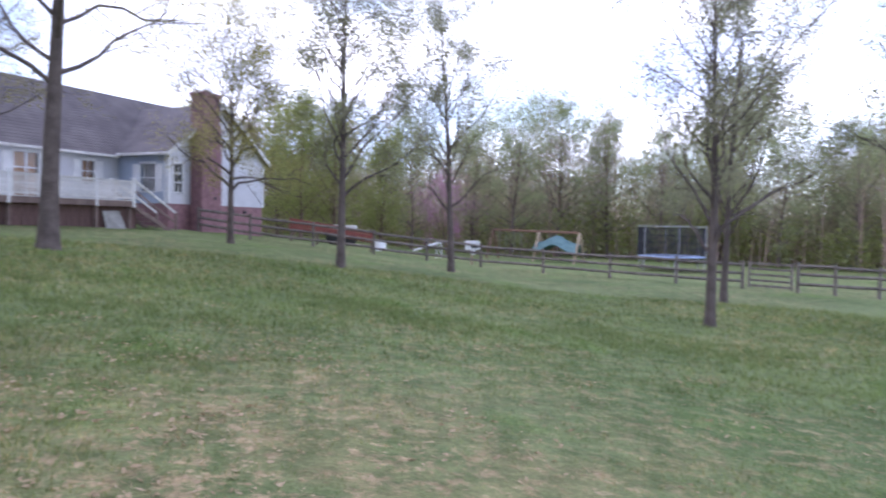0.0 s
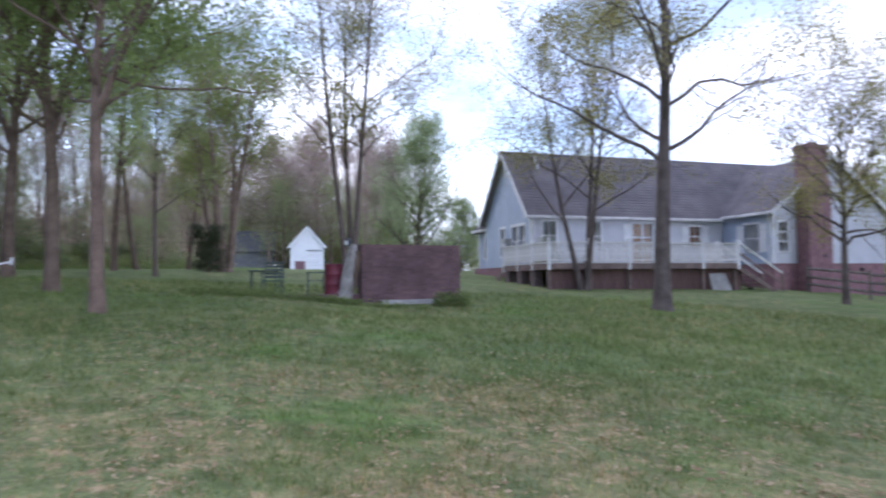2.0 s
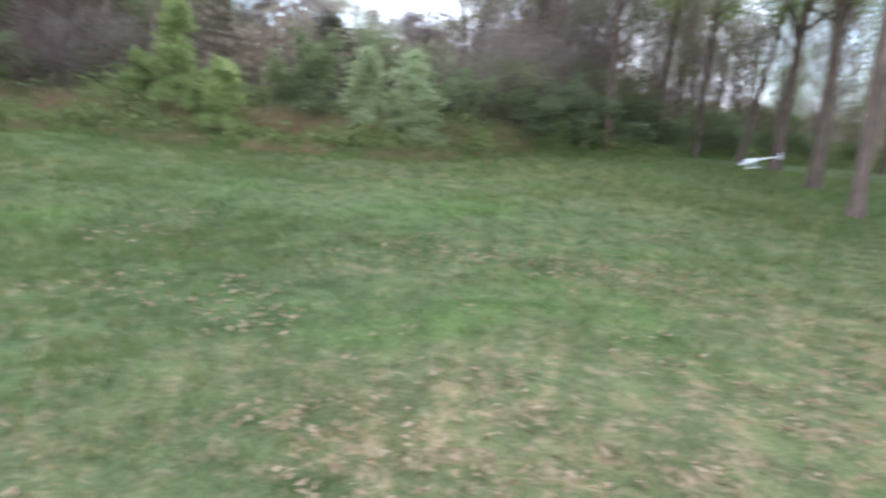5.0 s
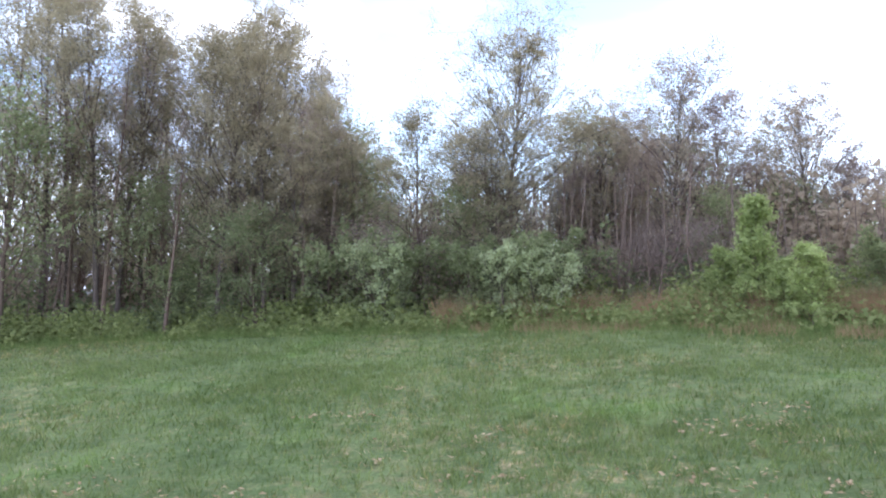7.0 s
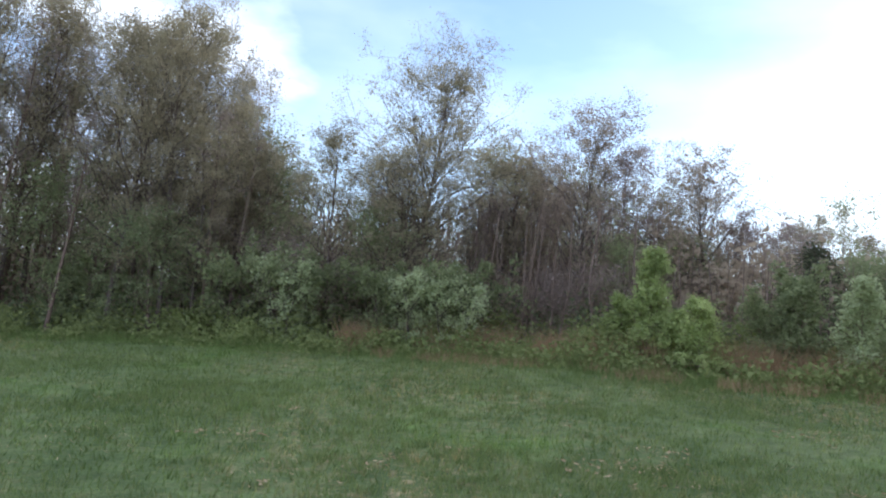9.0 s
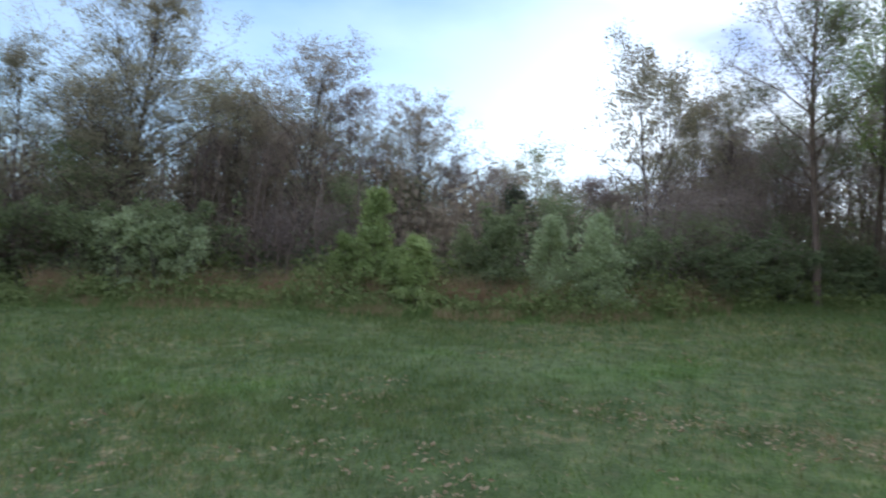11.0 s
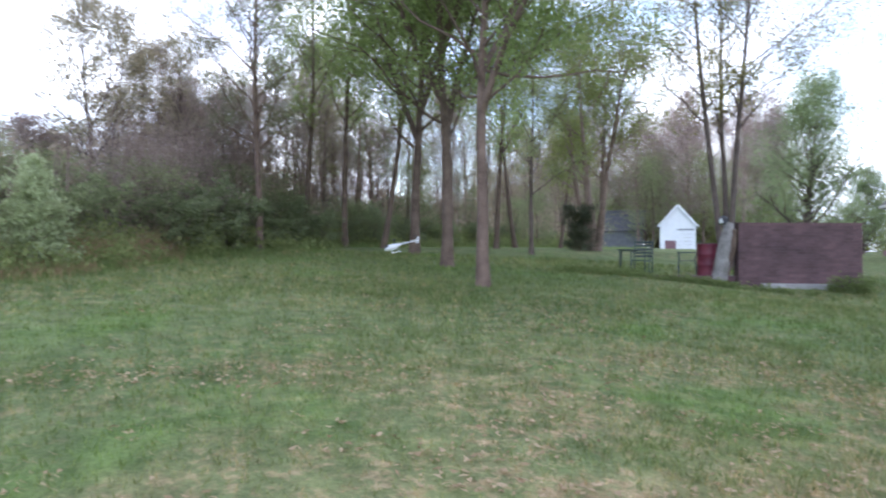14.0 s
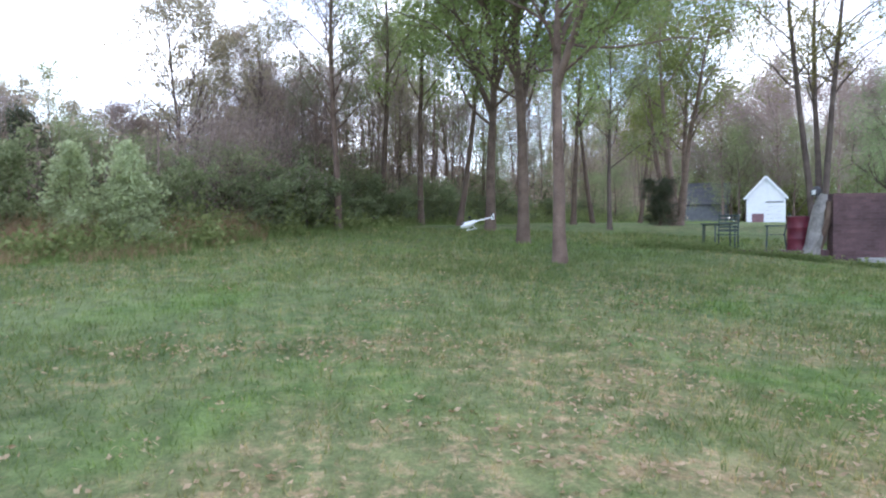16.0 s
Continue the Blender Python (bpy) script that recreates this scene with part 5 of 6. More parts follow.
    drop = (ridge - EAVE) / mid * ov
    part("roof", roof_slope((-ov, -ov, EAVE - drop + 0.16), (wx1, -ov, EAVE - drop + 0.16), (wx1, mid, ridge + 0.1), (-ov, mid, ridge + 0.1)), SHINGLE, h)
    part("roof", roof_slope((wx1, deep + ov, EAVE - drop + 0.16), (-ov, deep + ov, EAVE - drop + 0.16), (-ov, mid, ridge + 0.1), (wx1, mid, ridge + 0.1)), SHINGLE, h)
    part("roof", roof_slope((0.1, 7.7, 4.5), (0.1, deep, 4.5), (wx1, deep, 4.9), (wx1, 7.7, 4.5)), SHINGLE, h)
    an = Shape()
    an.hexa([(0.05, 5.45, 4.72), (wx1, 5.45, 4.72), (wx1, 7.75, 4.45), (0.05, 7.75, 4.45), (0.05, 5.45, 5.35), (wx1, 5.45, 5.35), (wx1, 7.75, 4.6), (0.05, 7.75, 4.6)])
    part("roof", an, SHINGLE, h)
    wd = (wr - EAVE) / (wm - wx0) * ov
    part("roof", roof_slope((wx0 - ov, 3.0, EAVE - wd + 0.14), (wx0 - ov, wy0 - ov, EAVE - wd + 0.14), (wm, wy0 - ov, wr + 0.1), (wm, 3.0, wr + 0.1)), SHINGLE, h)
    part("roof", roof_slope((wx1 + ov, wy0 - ov, EAVE - wd + 0.14), (wx1 + ov, 3.0, EAVE - wd + 0.14), (wm, 3.0, wr + 0.1), (wm, wy0 - ov, wr + 0.1)), SHINGLE, h)
    # fascia, gutters and rake boards
    for a, b in (((-ov, -ov - 0.03, EAVE - drop + 0.09), (wx0 - ov, -ov - 0.03, EAVE - drop + 0.09)), ((wx0 - ov - 0.03, -ov, EAVE - wd + 0.07), (wx0 - ov - 0.03, wy0 - ov, EAVE - wd + 0.07)), ((0.02, 7.8, 4.5), (0.02, deep, 4.5))):
        g = Shape()
        g.beam(a, b, 0.11, 0.13, 0.02)
        part("gutter", g, WHITE_OLD, h)
    for a, b in (((-ov - 0.02, -ov, EAVE - drop + 0.07), (-ov - 0.02, mid, ridge)), ((-ov - 0.02, deep + ov, EAVE - drop + 0.07), (-ov - 0.02, mid, ridge)),
                 ((wx0 - ov, wy0 - ov - 0.02, EAVE - wd + 0.05), (wm, wy0 - ov - 0.02, wr)), ((wx1 + ov, wy0 - ov - 0.02, EAVE - wd + 0.05), (wm, wy0 - ov - 0.02, wr))):
        g = Shape()
        g.beam(a, b, 0.035, 0.2, 0.006)
        part("rake_board", g, WHITE, h)
    sf = Shape()
    sf.box(-ov, wx0, -ov, 0.0, EAVE - 0.30, EAVE - 0.27)
    part("soffit", sf, WHITE, h)
    ds = Shape()
    ds.tube([Vector((0.12, -0.08, EAVE - 0.3)), Vector((0.12, -0.08, SILL))], [0.04, 0.04], 8)
    part("downpipe", ds, WHITE, h)
    ds = Shape()
    ds.tube([Vector((wx0 - 0.08, wy0 + 0.14, EAVE - 0.1)), Vector((wx0 - 0.08, wy0 + 0.14, SILL))], [0.04, 0.04], 8)
    part("downpipe", ds, WHITE, h)
    # gable vent and roof vent pipe
    v = Shape()
    v.box(-0.03, 0.02, mid - 0.16, mid + 0.16, 6.9, 7.4, 0.01)
    for i in range(6):
        v.box(-0.05, -0.03, mid - 0.14, mid + 0.14, 6.94 + i * 0.075, 6.97 + i * 0.075)
    part("gable_vent", v, WHITE, h)
    for y, z in ((1.95, 7.25), (2.25, 7.6)):
        vp = Shape()
        vp.tube([Vector((1.35, y, z - 0.1)), Vector((1.35, y, z + 0.38))], [0.06, 0.06], 8)
        part("vent_pipe", vp, WHITE, h)
    # floor and inner partitions keep the rooms dim
    fl = Shape()
    fl.box(0.1, wx1 - 0.1, 0.3, 7.1, 2.30, 2.40)
    fl.box(wx0 + 0.3, wx1 - 0.1, wy0 + 0.3, 0.3, 2.30, 2.40)
    part("room_floor", fl, ROOM, h)
    pw = Shape()
    pw.box(0.4, wx1 - 0.4, 2.6, 2.7, 2.40, 4.95)
    pw.box(wx0 + 2.6, wx0 + 2.7, wy0 + 0.3, 2.5, 2.40, 4.95)
    pw.box(2.6, 2.7, 2.8, 5.3, 2.40, 4.95)
    part("partition", pw, ROOM, h)
    # chimney
    c = Shape()
    cx0, cx1 = wx0 + 1.37, wx0 + 2.75
    c.box(cx0, cx1, wy0 - 0.78, wy0 - 0.022, base, 6.1, 0.02)
    c.hexa([(cx0, wy0 - 0.78, 6.1), (cx1, wy0 - 0.78, 6.1), (cx1, wy0 - 0.02, 6.1), (cx0, wy0 - 0.02, 6.1), (cx0 + 0.12, wy0 - 0.74, 6.5), (cx1 - 0.12, wy0 - 0.74, 6.5), (cx1 - 0.12, wy0, 6.5), (cx0 + 0.12, wy0, 6.5)])
    c.box(cx0 + 0.12, cx1 - 0.12, wy0 - 0.74, wy0 + 0.1, 6.5, 7.95, 0.015)
    c.box(cx0 + 0.06, cx1 - 0.06, wy0 - 0.80, wy0 + 0.16, 7.78, 7.98, 0.015)
    ch = part("chimney", c, BRICK_RED, h, "red brick chimney on the gable end")
    pot = Shape()
    pot.tube([Vector(((cx0 + cx1) / 2, wy0 - 0.3, 7.95)), Vector(((cx0 + cx1) / 2, wy0 - 0.3, 8.15))], [0.16, 0.14], 10)
    part("flue", pot, CONCRETE, ch)
    vd = Shape()
    vd.tube([Vector((cx0 + 0.9, wy0 - 0.80, 2.75)), Vector((cx0 + 0.9, wy0 - 0.78, 2.75))], [0.09, 0.09], 10)
    part("clean_out", vd, BLACK, ch)
    for x in (wx0 + 4.35, wx0 + 5.3):
        lm = Shape()
        lm.box(x - 0.08, x + 0.08, wy0 - 0.16, wy0 - 0.02, 2.05, 2.2, 0.015)
        part("wall_lamp", lm, BLACK, h)
    return h


def build_deck():
    dk = thing("deck", HOUSE, "raised timber deck with white railing and dark boarded skirt", "deck")
    x0, x1, y0, y1 = -1.5, 7.5, -4.8, -0.03
    n = int((y1 - y0) / 0.14)
    sh = Shape()
    sh.box(x0, x1, 0, 0.135, FLOOR - 0.04, FLOOR)
    board = sh.mesh("floor_board", WHITE_OLD)
    for i in range(n):
        b = part("floor_board", board, None, dk)
        b.location = (0, y0 + i * 0.14, 0)
    for a, b in (((x0, y0 - 0.02), (x1, y0 - 0.02)), ((x0 - 0.02, -0.3), (x0 - 0.02, y0)), ((x1 + 0.02, y0), (x1 + 0.02, -0.1))):
        s = Shape()
        s.beam((*a, FLOOR - 0.16), (*b, FLOOR - 0.16), 0.045, 0.24, 0.005)
        part("rim_joist", s, STAINED, dk)
    # skirt of upright boards behind the posts
    hs = Shape()
    hs.box(0, 0.29, -0.012, 0.012, 0.6, FLOOR - 0.28)
    skirt = hs.mesh("skirt_board", SKIRT)
    i = 0
    while x0 + 0.15 + i * 0.3 < x1 + 0.2:
        b = part("skirt_board", skirt, None, dk)
        b.location = (x0 + 0.15 + i * 0.3, y0 + 0.35 + 0.012 * (i % 2), 0)
        i += 1
    for y in (-0.6, -1.9, -3.2):
        s = Shape()
        s.box(x0 + 0.02, x0 + 0.42, y - 0.2, y + 0.2, 0.9, FLOOR - 0.29, 0.02)
        part("pier", s, MORTAR, dk, "dark block pier")
    for x in (x0 + 0.06, 0.4, 2.2, 4.0, 5.8, x1 - 0.06):
        s = Shape()
        s.box(x - 0.06, x + 0.06, y0 + 0.1, y0 + 0.22, 0.7, FLOOR - 0.05, 0.008)
        part("support_post", s, STAINED, dk)
    pn = Shape()
    pn.hexa([(6.25, y0 + 0.02, 1.0), (7.05, y0 - 0.25, 1.0), (7.05, y0 - 0.22, 1.0), (6.25, y0 + 0.05, 1.0), (6.15, y0 + 0.2, 1.95), (6.9, y0 + 0.12, 1.98), (6.9, y0 + 0.15, 1.98), (6.15, y0 + 0.23, 1.95)])
    tagged(part("leaning_panel", pn, CONCRETE), "weathered grey board leaning under a deck", "board").matrix_world = HOUSE
    # railing
    post = Shape()
    post.box(-0.055, 0.055, -0.055, 0.055, FLOOR - 0.3, FLOOR + 0.90, 0.01)
    post.box(-0.075, 0.075, -0.075, 0.075, FLOOR + 0.90, FLOOR + 0.95, 0.012)
    pm = post.mesh("railing_post", WHITE)
    bal = Shape()
    bal.box(-0.022, 0.022, -0.022, 0.022, FLOOR + 0.08, FLOOR + 0.76)
    bmh = bal.mesh("baluster", WHITE_OLD)
    runs = [((x0, y0), (x1, y0), 5, 0), ((x0, -0.35), (x0, y0), 3, 1), ((x1, -2.6), (x1, -3.5), 1, 0)]
    for (ax, ay), (bx, by), k, skip in runs:
        a, b = Vector((ax, ay, 0)), Vector((bx, by, 0))
        ln = (b - a).length
        for j in range(k + 1 - skip):
            q = part("railing_post", pm, None, dk)
            q.location = a.lerp(b, j / k)
        for z, hgt in ((FLOOR + 0.79, 0.06), (FLOOR + 0.08, 0.07)):
            s = Shape()
            s.beam(a + Vector((0, 0, z)), b + Vector((0, 0, z)), 0.09, hgt, 0.006)
            part("rail", s, WHITE_OLD, dk)
        for j in range(1, int(ln / 0.115)):
            q = part("baluster", bmh, None, dk)
            q.location = a.lerp(b, j * 0.115 / ln)
    # side steps by the gable
    for i in range(4):
        s = Shape()
        s.box(x0, -0.1, -0.2 + i * 0.28, 0.1 + i * 0.28, FLOOR - 0.2 - i * 0.17, FLOOR - 0.16 - i * 0.17, 0.006)
        part("side_step", s, STAINED, dk)
    for x in (x0 + 0.02, -0.14):
        s = Shape()
        s.beam((x, -0.25, FLOOR - 0.25), (x, 0.95, FLOOR - 0.95), 0.05, 0.26)
        part("side_stringer", s, STAINED, dk)
    # stairs towards the yard
    st = thing("deck_stairs", HOUSE, "brown timber stairs with open risers leading down from a deck", "stairs")
    run, steps = 2.45, 8
    bottom = 1.0
    rise = (FLOOR - bottom) / steps
    sa, sb = y0 + 0.02, y0 + 1.22
    for y in (sa, sb):
        s = Shape()
        s.beam((x1, y, FLOOR - 0.24), (x1 + run, y, bottom - 0.08), 0.05, 0.16)
        part("stringer", s, STAINED, st)
        s = Shape()
        s.beam((x1, y, FLOOR + 0.9), (x1 + run, y, bottom + 0.92), 0.06, 0.10, 0.01)
        part("handrail", s, WHITE_OLD, st, "weathered white handrail")
        s = Shape()
        s.beam((x1, y, FLOOR + 0.45), (x1 + run, y, bottom + 0.47), 0.04, 0.09, 0.008)
        part("lower_rail", s, STAINED, st)
        for f in (0.03, 0.98):
            s = Shape()
            x, z = x1 + run * f, FLOOR - (FLOOR - bottom) * f
            s.box(x - 0.045, x + 0.045, y - 0.045, y + 0.045, z - 0.25, z + 0.96, 0.008)
            part("newel_post", s, WHITE_OLD if f < 0.5 else STAINED, st)
    td = Shape()
    td.box(0, 0.29, sa, sb, -0.04, 0, 0.006)
    tm = td.mesh("tread", TREAD)
    for i in range(steps):
        q = part("tread", tm, None, st)
        q.location = (x1 + i * run / steps + 0.01, 0, FLOOR - (i + 1) * rise + 0.02)
    # white chairs and table on the deck
    tb = thing("deck_table", HOUSE @ Matrix.Translation((2.3, -2.6, FLOOR)), "round white plastic table on a deck", "table")
    s = Shape()
    s.tube([Vector((0, 0, 0.70)), Vector((0, 0, 0.74))], [0.55, 0.55], 20)
    part("tabletop", s, WHITE_PLASTIC, tb)
    for i in range(4):
        s = Shape()
        a = math.pi / 4 + i * math.pi / 2
        s.beam((0.38 * math.cos(a), 0.38 * math.sin(a), 0.70), (0.44 * math.cos(a), 0.44 * math.sin(a), 0), 0.05)
        part("leg", s, WHITE_PLASTIC, tb)
    first = None
    for x, y, t in ((1.4, -2.8, -80), (3.3, -2.5, 95)):
        m = HOUSE @ pose(x, y, FLOOR, 0, 0, t)
        if first is None:
            first = chair("deck_chair", m, WHITE_PLASTIC, "white plastic chair on a deck", "chairs on the deck")
        else:
            copy_thing(first, m)


def chair(name, m, mat, label, group):
    """An armchair of straight bars with a slatted seat and back."""
    c = thing(name, m, label, "chair", group)
    for x in (-0.25, 0.25):
        s = Shape()
        s.beam((x, -0.24, 0), (x, -0.22, 0.64), 0.035)
        part("leg", s, mat, c)
        s = Shape()
        s.beam((x, 0.26, 0), (x, 0.20, 0.45), 0.035)
        s.beam((x, 0.20, 0.43), (x, 0.32, 0.98), 0.035)
        part("leg", s, mat, c)
        s = Shape()
        s.beam((x, -0.28, 0.65), (x, 0.26, 0.65), 0.05, 0.03)
        part("armrest", s, mat, c)
    s = Shape()
    for i in range(5):
        s.box(-0.25, 0.25, -0.24 + i * 0.095, -0.165 + i * 0.095, 0.40, 0.425)
    part("seat", s, mat, c)
    s = Shape()
    for i in range(5):
        z = 0.50 + i * 0.1
        y = 0.215 + (z - 0.45) * 0.22
        s.box(-0.25, 0.25, y - 0.012, y + 0.012, z, z + 0.06)
    part("backrest", s, mat, c)
    return c


# ---- brick wall and patio ----
def build_patio():
    # the wall: local x along it, -y towards the lawn
    a, b = spot(53.5, 20.0), spot(45.42, 21.2)
    d = (b - a).normalized()
    d.z = 0
    d.normalize()
    ln = math.hypot(b.x - a.x, b.y - a.y)
    z0 = 0.96
    face = Vector((d.y, -d.x, 0))
    m = Matrix(((d.x, -face.x, 0, a.x), (d.y, -face.y, 0, a.y), (0, 0, 1, z0), (0, 0, 0, 1)))
    w = thing("brick_wall", m, "free-standing red-brown brick wall on a concrete footing beside a patio", "wall")
    thick, high = 0.42, 1.80
    core = Shape()
    core.box(0.012, ln - 0.012, 0.012, thick - 0.012, 0.02, high - 0.01)
    part("mortar", core, MORTAR, w)
    s = Shape()
    course, bl = 0.075, 0.215
    rnd = random.Random(4)
    for k in range(int(high / course)):
        z = 0.04 + k * course
        off = 0 if k % 2 else -bl / 2
        n = int(ln / bl) + 2
        for i in range(n):
            x0, x1 = max(0, off + i * bl), min(ln, off + (i + 1) * bl - 0.01)
            if x1 - x0 < 0.03:
                continue
            j = rnd.uniform(-0.003, 0.003)
            s.box(x0, x1, j + 0.006, 0.1, z, z + course - 0.008)
            s.box(x0, x1, thick - 0.1, thick + j, z, z + course - 0.01)
        for x in (0.0, ln):
            s.box(x - 0.004, x + 0.004, 0.11, thick - 0.11, z, z + course - 0.01)
    part("brickwork", s, BRICK, w)
    cap = Shape()
    n = int(ln / 0.1)
    for i in range(n):
        x = ln * i / n
        cap.box(x, x + ln / n - 0.008, -0.015, thick + 0.015, high - 0.02, high + 0.045)
    part("coping", cap, BRICK, w)
    ft = Shape()
    ft.box(0.55, ln - 0.75, -0.18, thick + 0.1, -0.45, 0.24, 0.02)
    part("footing", ft, CONCRETE, w, "pale concrete footing")
    # paved patio beyond the wall's end
    sl = Shape()
    p = spot(61.5, 19.6)
    pm = Matrix(((d.x, -face.x, 0, p.x), (d.y, -face.y, 0, p.y), (0, 0, 1, 1.37), (0, 0, 0, 1)))
    pt = thing("patio", pm, "low brick-edged paved patio", "patio", kind="structure")
    sl.box(-0.6, 3.3, 0.05, 3.4, -0.5, 0.0, 0.02)
    part("slab", sl, CONCRETE, pt)
    br = Shape()
    br.box(0, 0.215, 0, 0.1, -0.14, 0.015, 0.006)
    bm_ = br.mesh("edging_brick", BRICK)
    for i in range(18):
        q = part("edging_brick", bm_, None, pt)
        q.location = (-0.62 + i * 0.222, -0.06, 0)
    top = 1.37
    # furniture
    t = thing("patio_table", Matrix.Translation((*spot(61.3, 21.3).xy, top)) @ pose(0, 0, 0, 0, 0, 60), "dark green metal patio table", "table")
    s = Shape()
    s.box(-0.42, 0.42, -0.72, 0.72, 0.70, 0.735, 0.01)
    part("tabletop", s, IRON, t)
    for x in (-0.34, 0.34):
        for y in (-0.55, 0.55):
            s = Shape()
            s.tube([Vector((x, y, 0.7)), Vector((x * 1.05, y * 1.05, 0))], [0.02, 0.02], 6)
            part("leg", s, IRON, t)
    c = chair("patio_chair", Matrix.Translation((*spot(60.6, 20.4).xy, top)) @ pose(0, 0, 0, 0, 0, 50), IRON, "dark green metal patio armchair", "chairs on the patio")
    copy_thing(c, Matrix.Translation((*spot(57.2, 20.9).xy, top)) @ pose(0, 0, 0, 0, 0, -33))
    # red drum
    dr = thing("steel_drum", Matrix.Translation((*spot(55.7, 20.6).xy, top)), "faded dark red steel drum with ribs", "barrel")
    s = Shape()
    prof = [(0.0, 0.285), (0.02, 0.295), (0.05, 0.285), (0.28, 0.285), (0.30, 0.297), (0.32, 0.285), (0.57, 0.285), (0.59, 0.297), (0.61, 0.285), (0.84, 0.285), (0.87, 0.297), (0.885, 0.29)]
    s.tube([Vector((0, 0, z)) for z, _ in prof], [r for _, r in prof], 24)
    part("drum_body", s, DRUM, dr, smooth=True)
    s = Shape()
    s.tube([Vector((0, 0, 0.886)), Vector((0, 0, 0.90))], [0.27, 0.26], 24)
    part("drum_lid", s, BLACK, dr)
    # split driftwood log propped on end, with a black lantern on it
    lg = thing("standing_log", Matrix.Translation((*spot(54.95, 20.15).xy, top - 0.1)), "silver-grey split log standing on end", "log")
    s = Shape()
    rnd = random.Random(8)
    pts = [Vector((0.025 * i, 0.035 * i, 0.22 * i)) for i in range(8)]
    s.tube(pts, [0.22, 0.18, 0.19, 0.165, 0.175, 0.15, 0.13, 0.10], 9)
    s.v = [(x + rnd.uniform(-0.035, 0.035), y + rnd.uniform(-0.035, 0.035), z) for x, y, z in s.v]
    part("log", s, GREY_WOOD, lg)
    s = Shape()
    s.tube([Vector((-0.02, 0.2, 0.1)), Vector((0.22, 0.3, 0.9)), Vector((0.3, 0.3, 1.35))], [0.12, 0.1, 0.07], 7)
    part("split_limb", s, BARK_DARK, lg)
    ln_ = thing("lantern", Matrix.Translation((*spot(54.6, 20.2).xy, top + 1.4)), "small black and white lantern on a log", "lantern")
    s = Shape()
    s.tube([Vector((0, 0, 0)), Vector((0, 0, 0.05)), Vector((0, 0, 0.16)), Vector((0, 0, 0.24))], [0.13, 0.14, 0.13, 0.04], 10)
    part("lantern_body", s, BLACK, ln_)
    s = Shape()
    s.box(0.02, 0.13, -0.15, -0.1, 0.02, 0.14, 0.01)
    part("reflector", s, WHITE_PLASTIC, ln_)
    # plants along the patio's edge
    rng = np.random.default_rng(31)
    lv = Leaves(rng)
    for _ in range(460):
        az = rng.uniform(44.8, 67.5)
        if 59.5 < az < 60.5 and rng.random() < 0.5:
            continue
        if (47.5 < az < 53.6 and rng.random() < 0.8) or (az > 60 and noise.noise((az * 0.9, 0, 3.0)) < -0.3):
            continue
        r = 19.3 + (rng.normal(0.1, 0.25) if az > 60 else 0) + (0.35 if az > 60 else 0) - 0.25 * rng.random() + (1.05 if az < 48 else 0)
        q = spot(az, r)
        tall = 0.05 if az < 60 else 0.22 * max(0.1, 0.45 + 1.2 * noise.noise((az * 0.8, 0, 6.0)))
        if az < 47.5:
            tall = 0.34
        for k in range(3):
            lv.puff((q.x, q.y, q.z + tall * rng.random() + 0.03), 7, 0.07, 0.045)
    tagged(new("border_plants", lv.mesh("border_plants", TUFT)), "low dark green plants along the patio edge", "plants", kind="stuff")


# ---- rail fence ----
def fence():
    pts = [(-11.9, 34.2), (-8.9, 32.5), (-6.1, 33.3), (-3.3, 34.3), (-0.7, 35.3), (2.1, 36.0), (5.15, 34.7), (8.0, 32.7), (10.5, 30.8), (12.75, 29.2)]
    f = thing("rail_fence", Matrix.Identity(4), "weathered split-rail fence with three rails", "fence")
    rnd = random.Random(3)

    def post(x, y, h=1.2, parent=f):
        s = Shape()
        z = ground_z(x, y)
        s.tube([Vector((x, y, z - 0.2)), Vector((x + rnd.uniform(-0.02, 0.02), y, z + h))], [0.075, 0.065], 6)
        part("post", s, FENCE_WOOD, parent)

    def rails(a, b, parent=f, levels=(0.32, 0.68, 1.05)):
        for z in levels:
            s = Shape()
            p = Vector((*a, ground_z(*a) + z + rnd.uniform(-0.03, 0.03)))
            q = Vector((*b, ground_z(*b) + z + rnd.uniform(-0.03, 0.03)))
            mid = p.lerp(q, 0.5) + Vector((0, 0, rnd.uniform(-0.02, 0.02)))
            s.tube([p, mid, q], [0.062, 0.07, 0.058], 5)
            part("rail", s, FENCE_WOOD, parent)

    for p in pts:
        post(*p)
    for a, b in zip(pts, pts[1:]):
        rails(a, b)
    g = thing("gate", Matrix.Identity(4), "five-bar timber field gate, closed", "gate")
    ga, gb = (12.95, 29.05), (14.25, 28.05)
    for x, y in (ga, gb):
        s = Shape()
        z = ground_z(x, y)
        s.box(x - 0.04, x + 0.04, y - 0.04, y + 0.04, z + 0.1, z + 1.2, 0.008)
        part("stile", s, FENCE_WOOD, g)
    for z in (0.2, 0.42, 0.66, 0.9, 1.12):
        s = Shape()
        s.beam((*ga, ground_z(*ga) + z), (*gb, ground_z(*gb) + z), 0.03, 0.09, 0.006)
        part("bar", s, FENCE_WOOD, g)
    f2 = thing("pasture_fence", Matrix.Identity(4), "weathered three-rail pasture fence", "fence")
    q = [(14.45, 27.95), (15.6, 27.3), (16.9, 26.6), (19.2, 25.3), (21.6, 24.0), (24.0, 22.6)]
    for p in q:
        post(*p, 1.25, f2)
    for a, b in zip(q, q[1:]):
        rails(a, b, f2, (0.4, 0.78, 1.12))


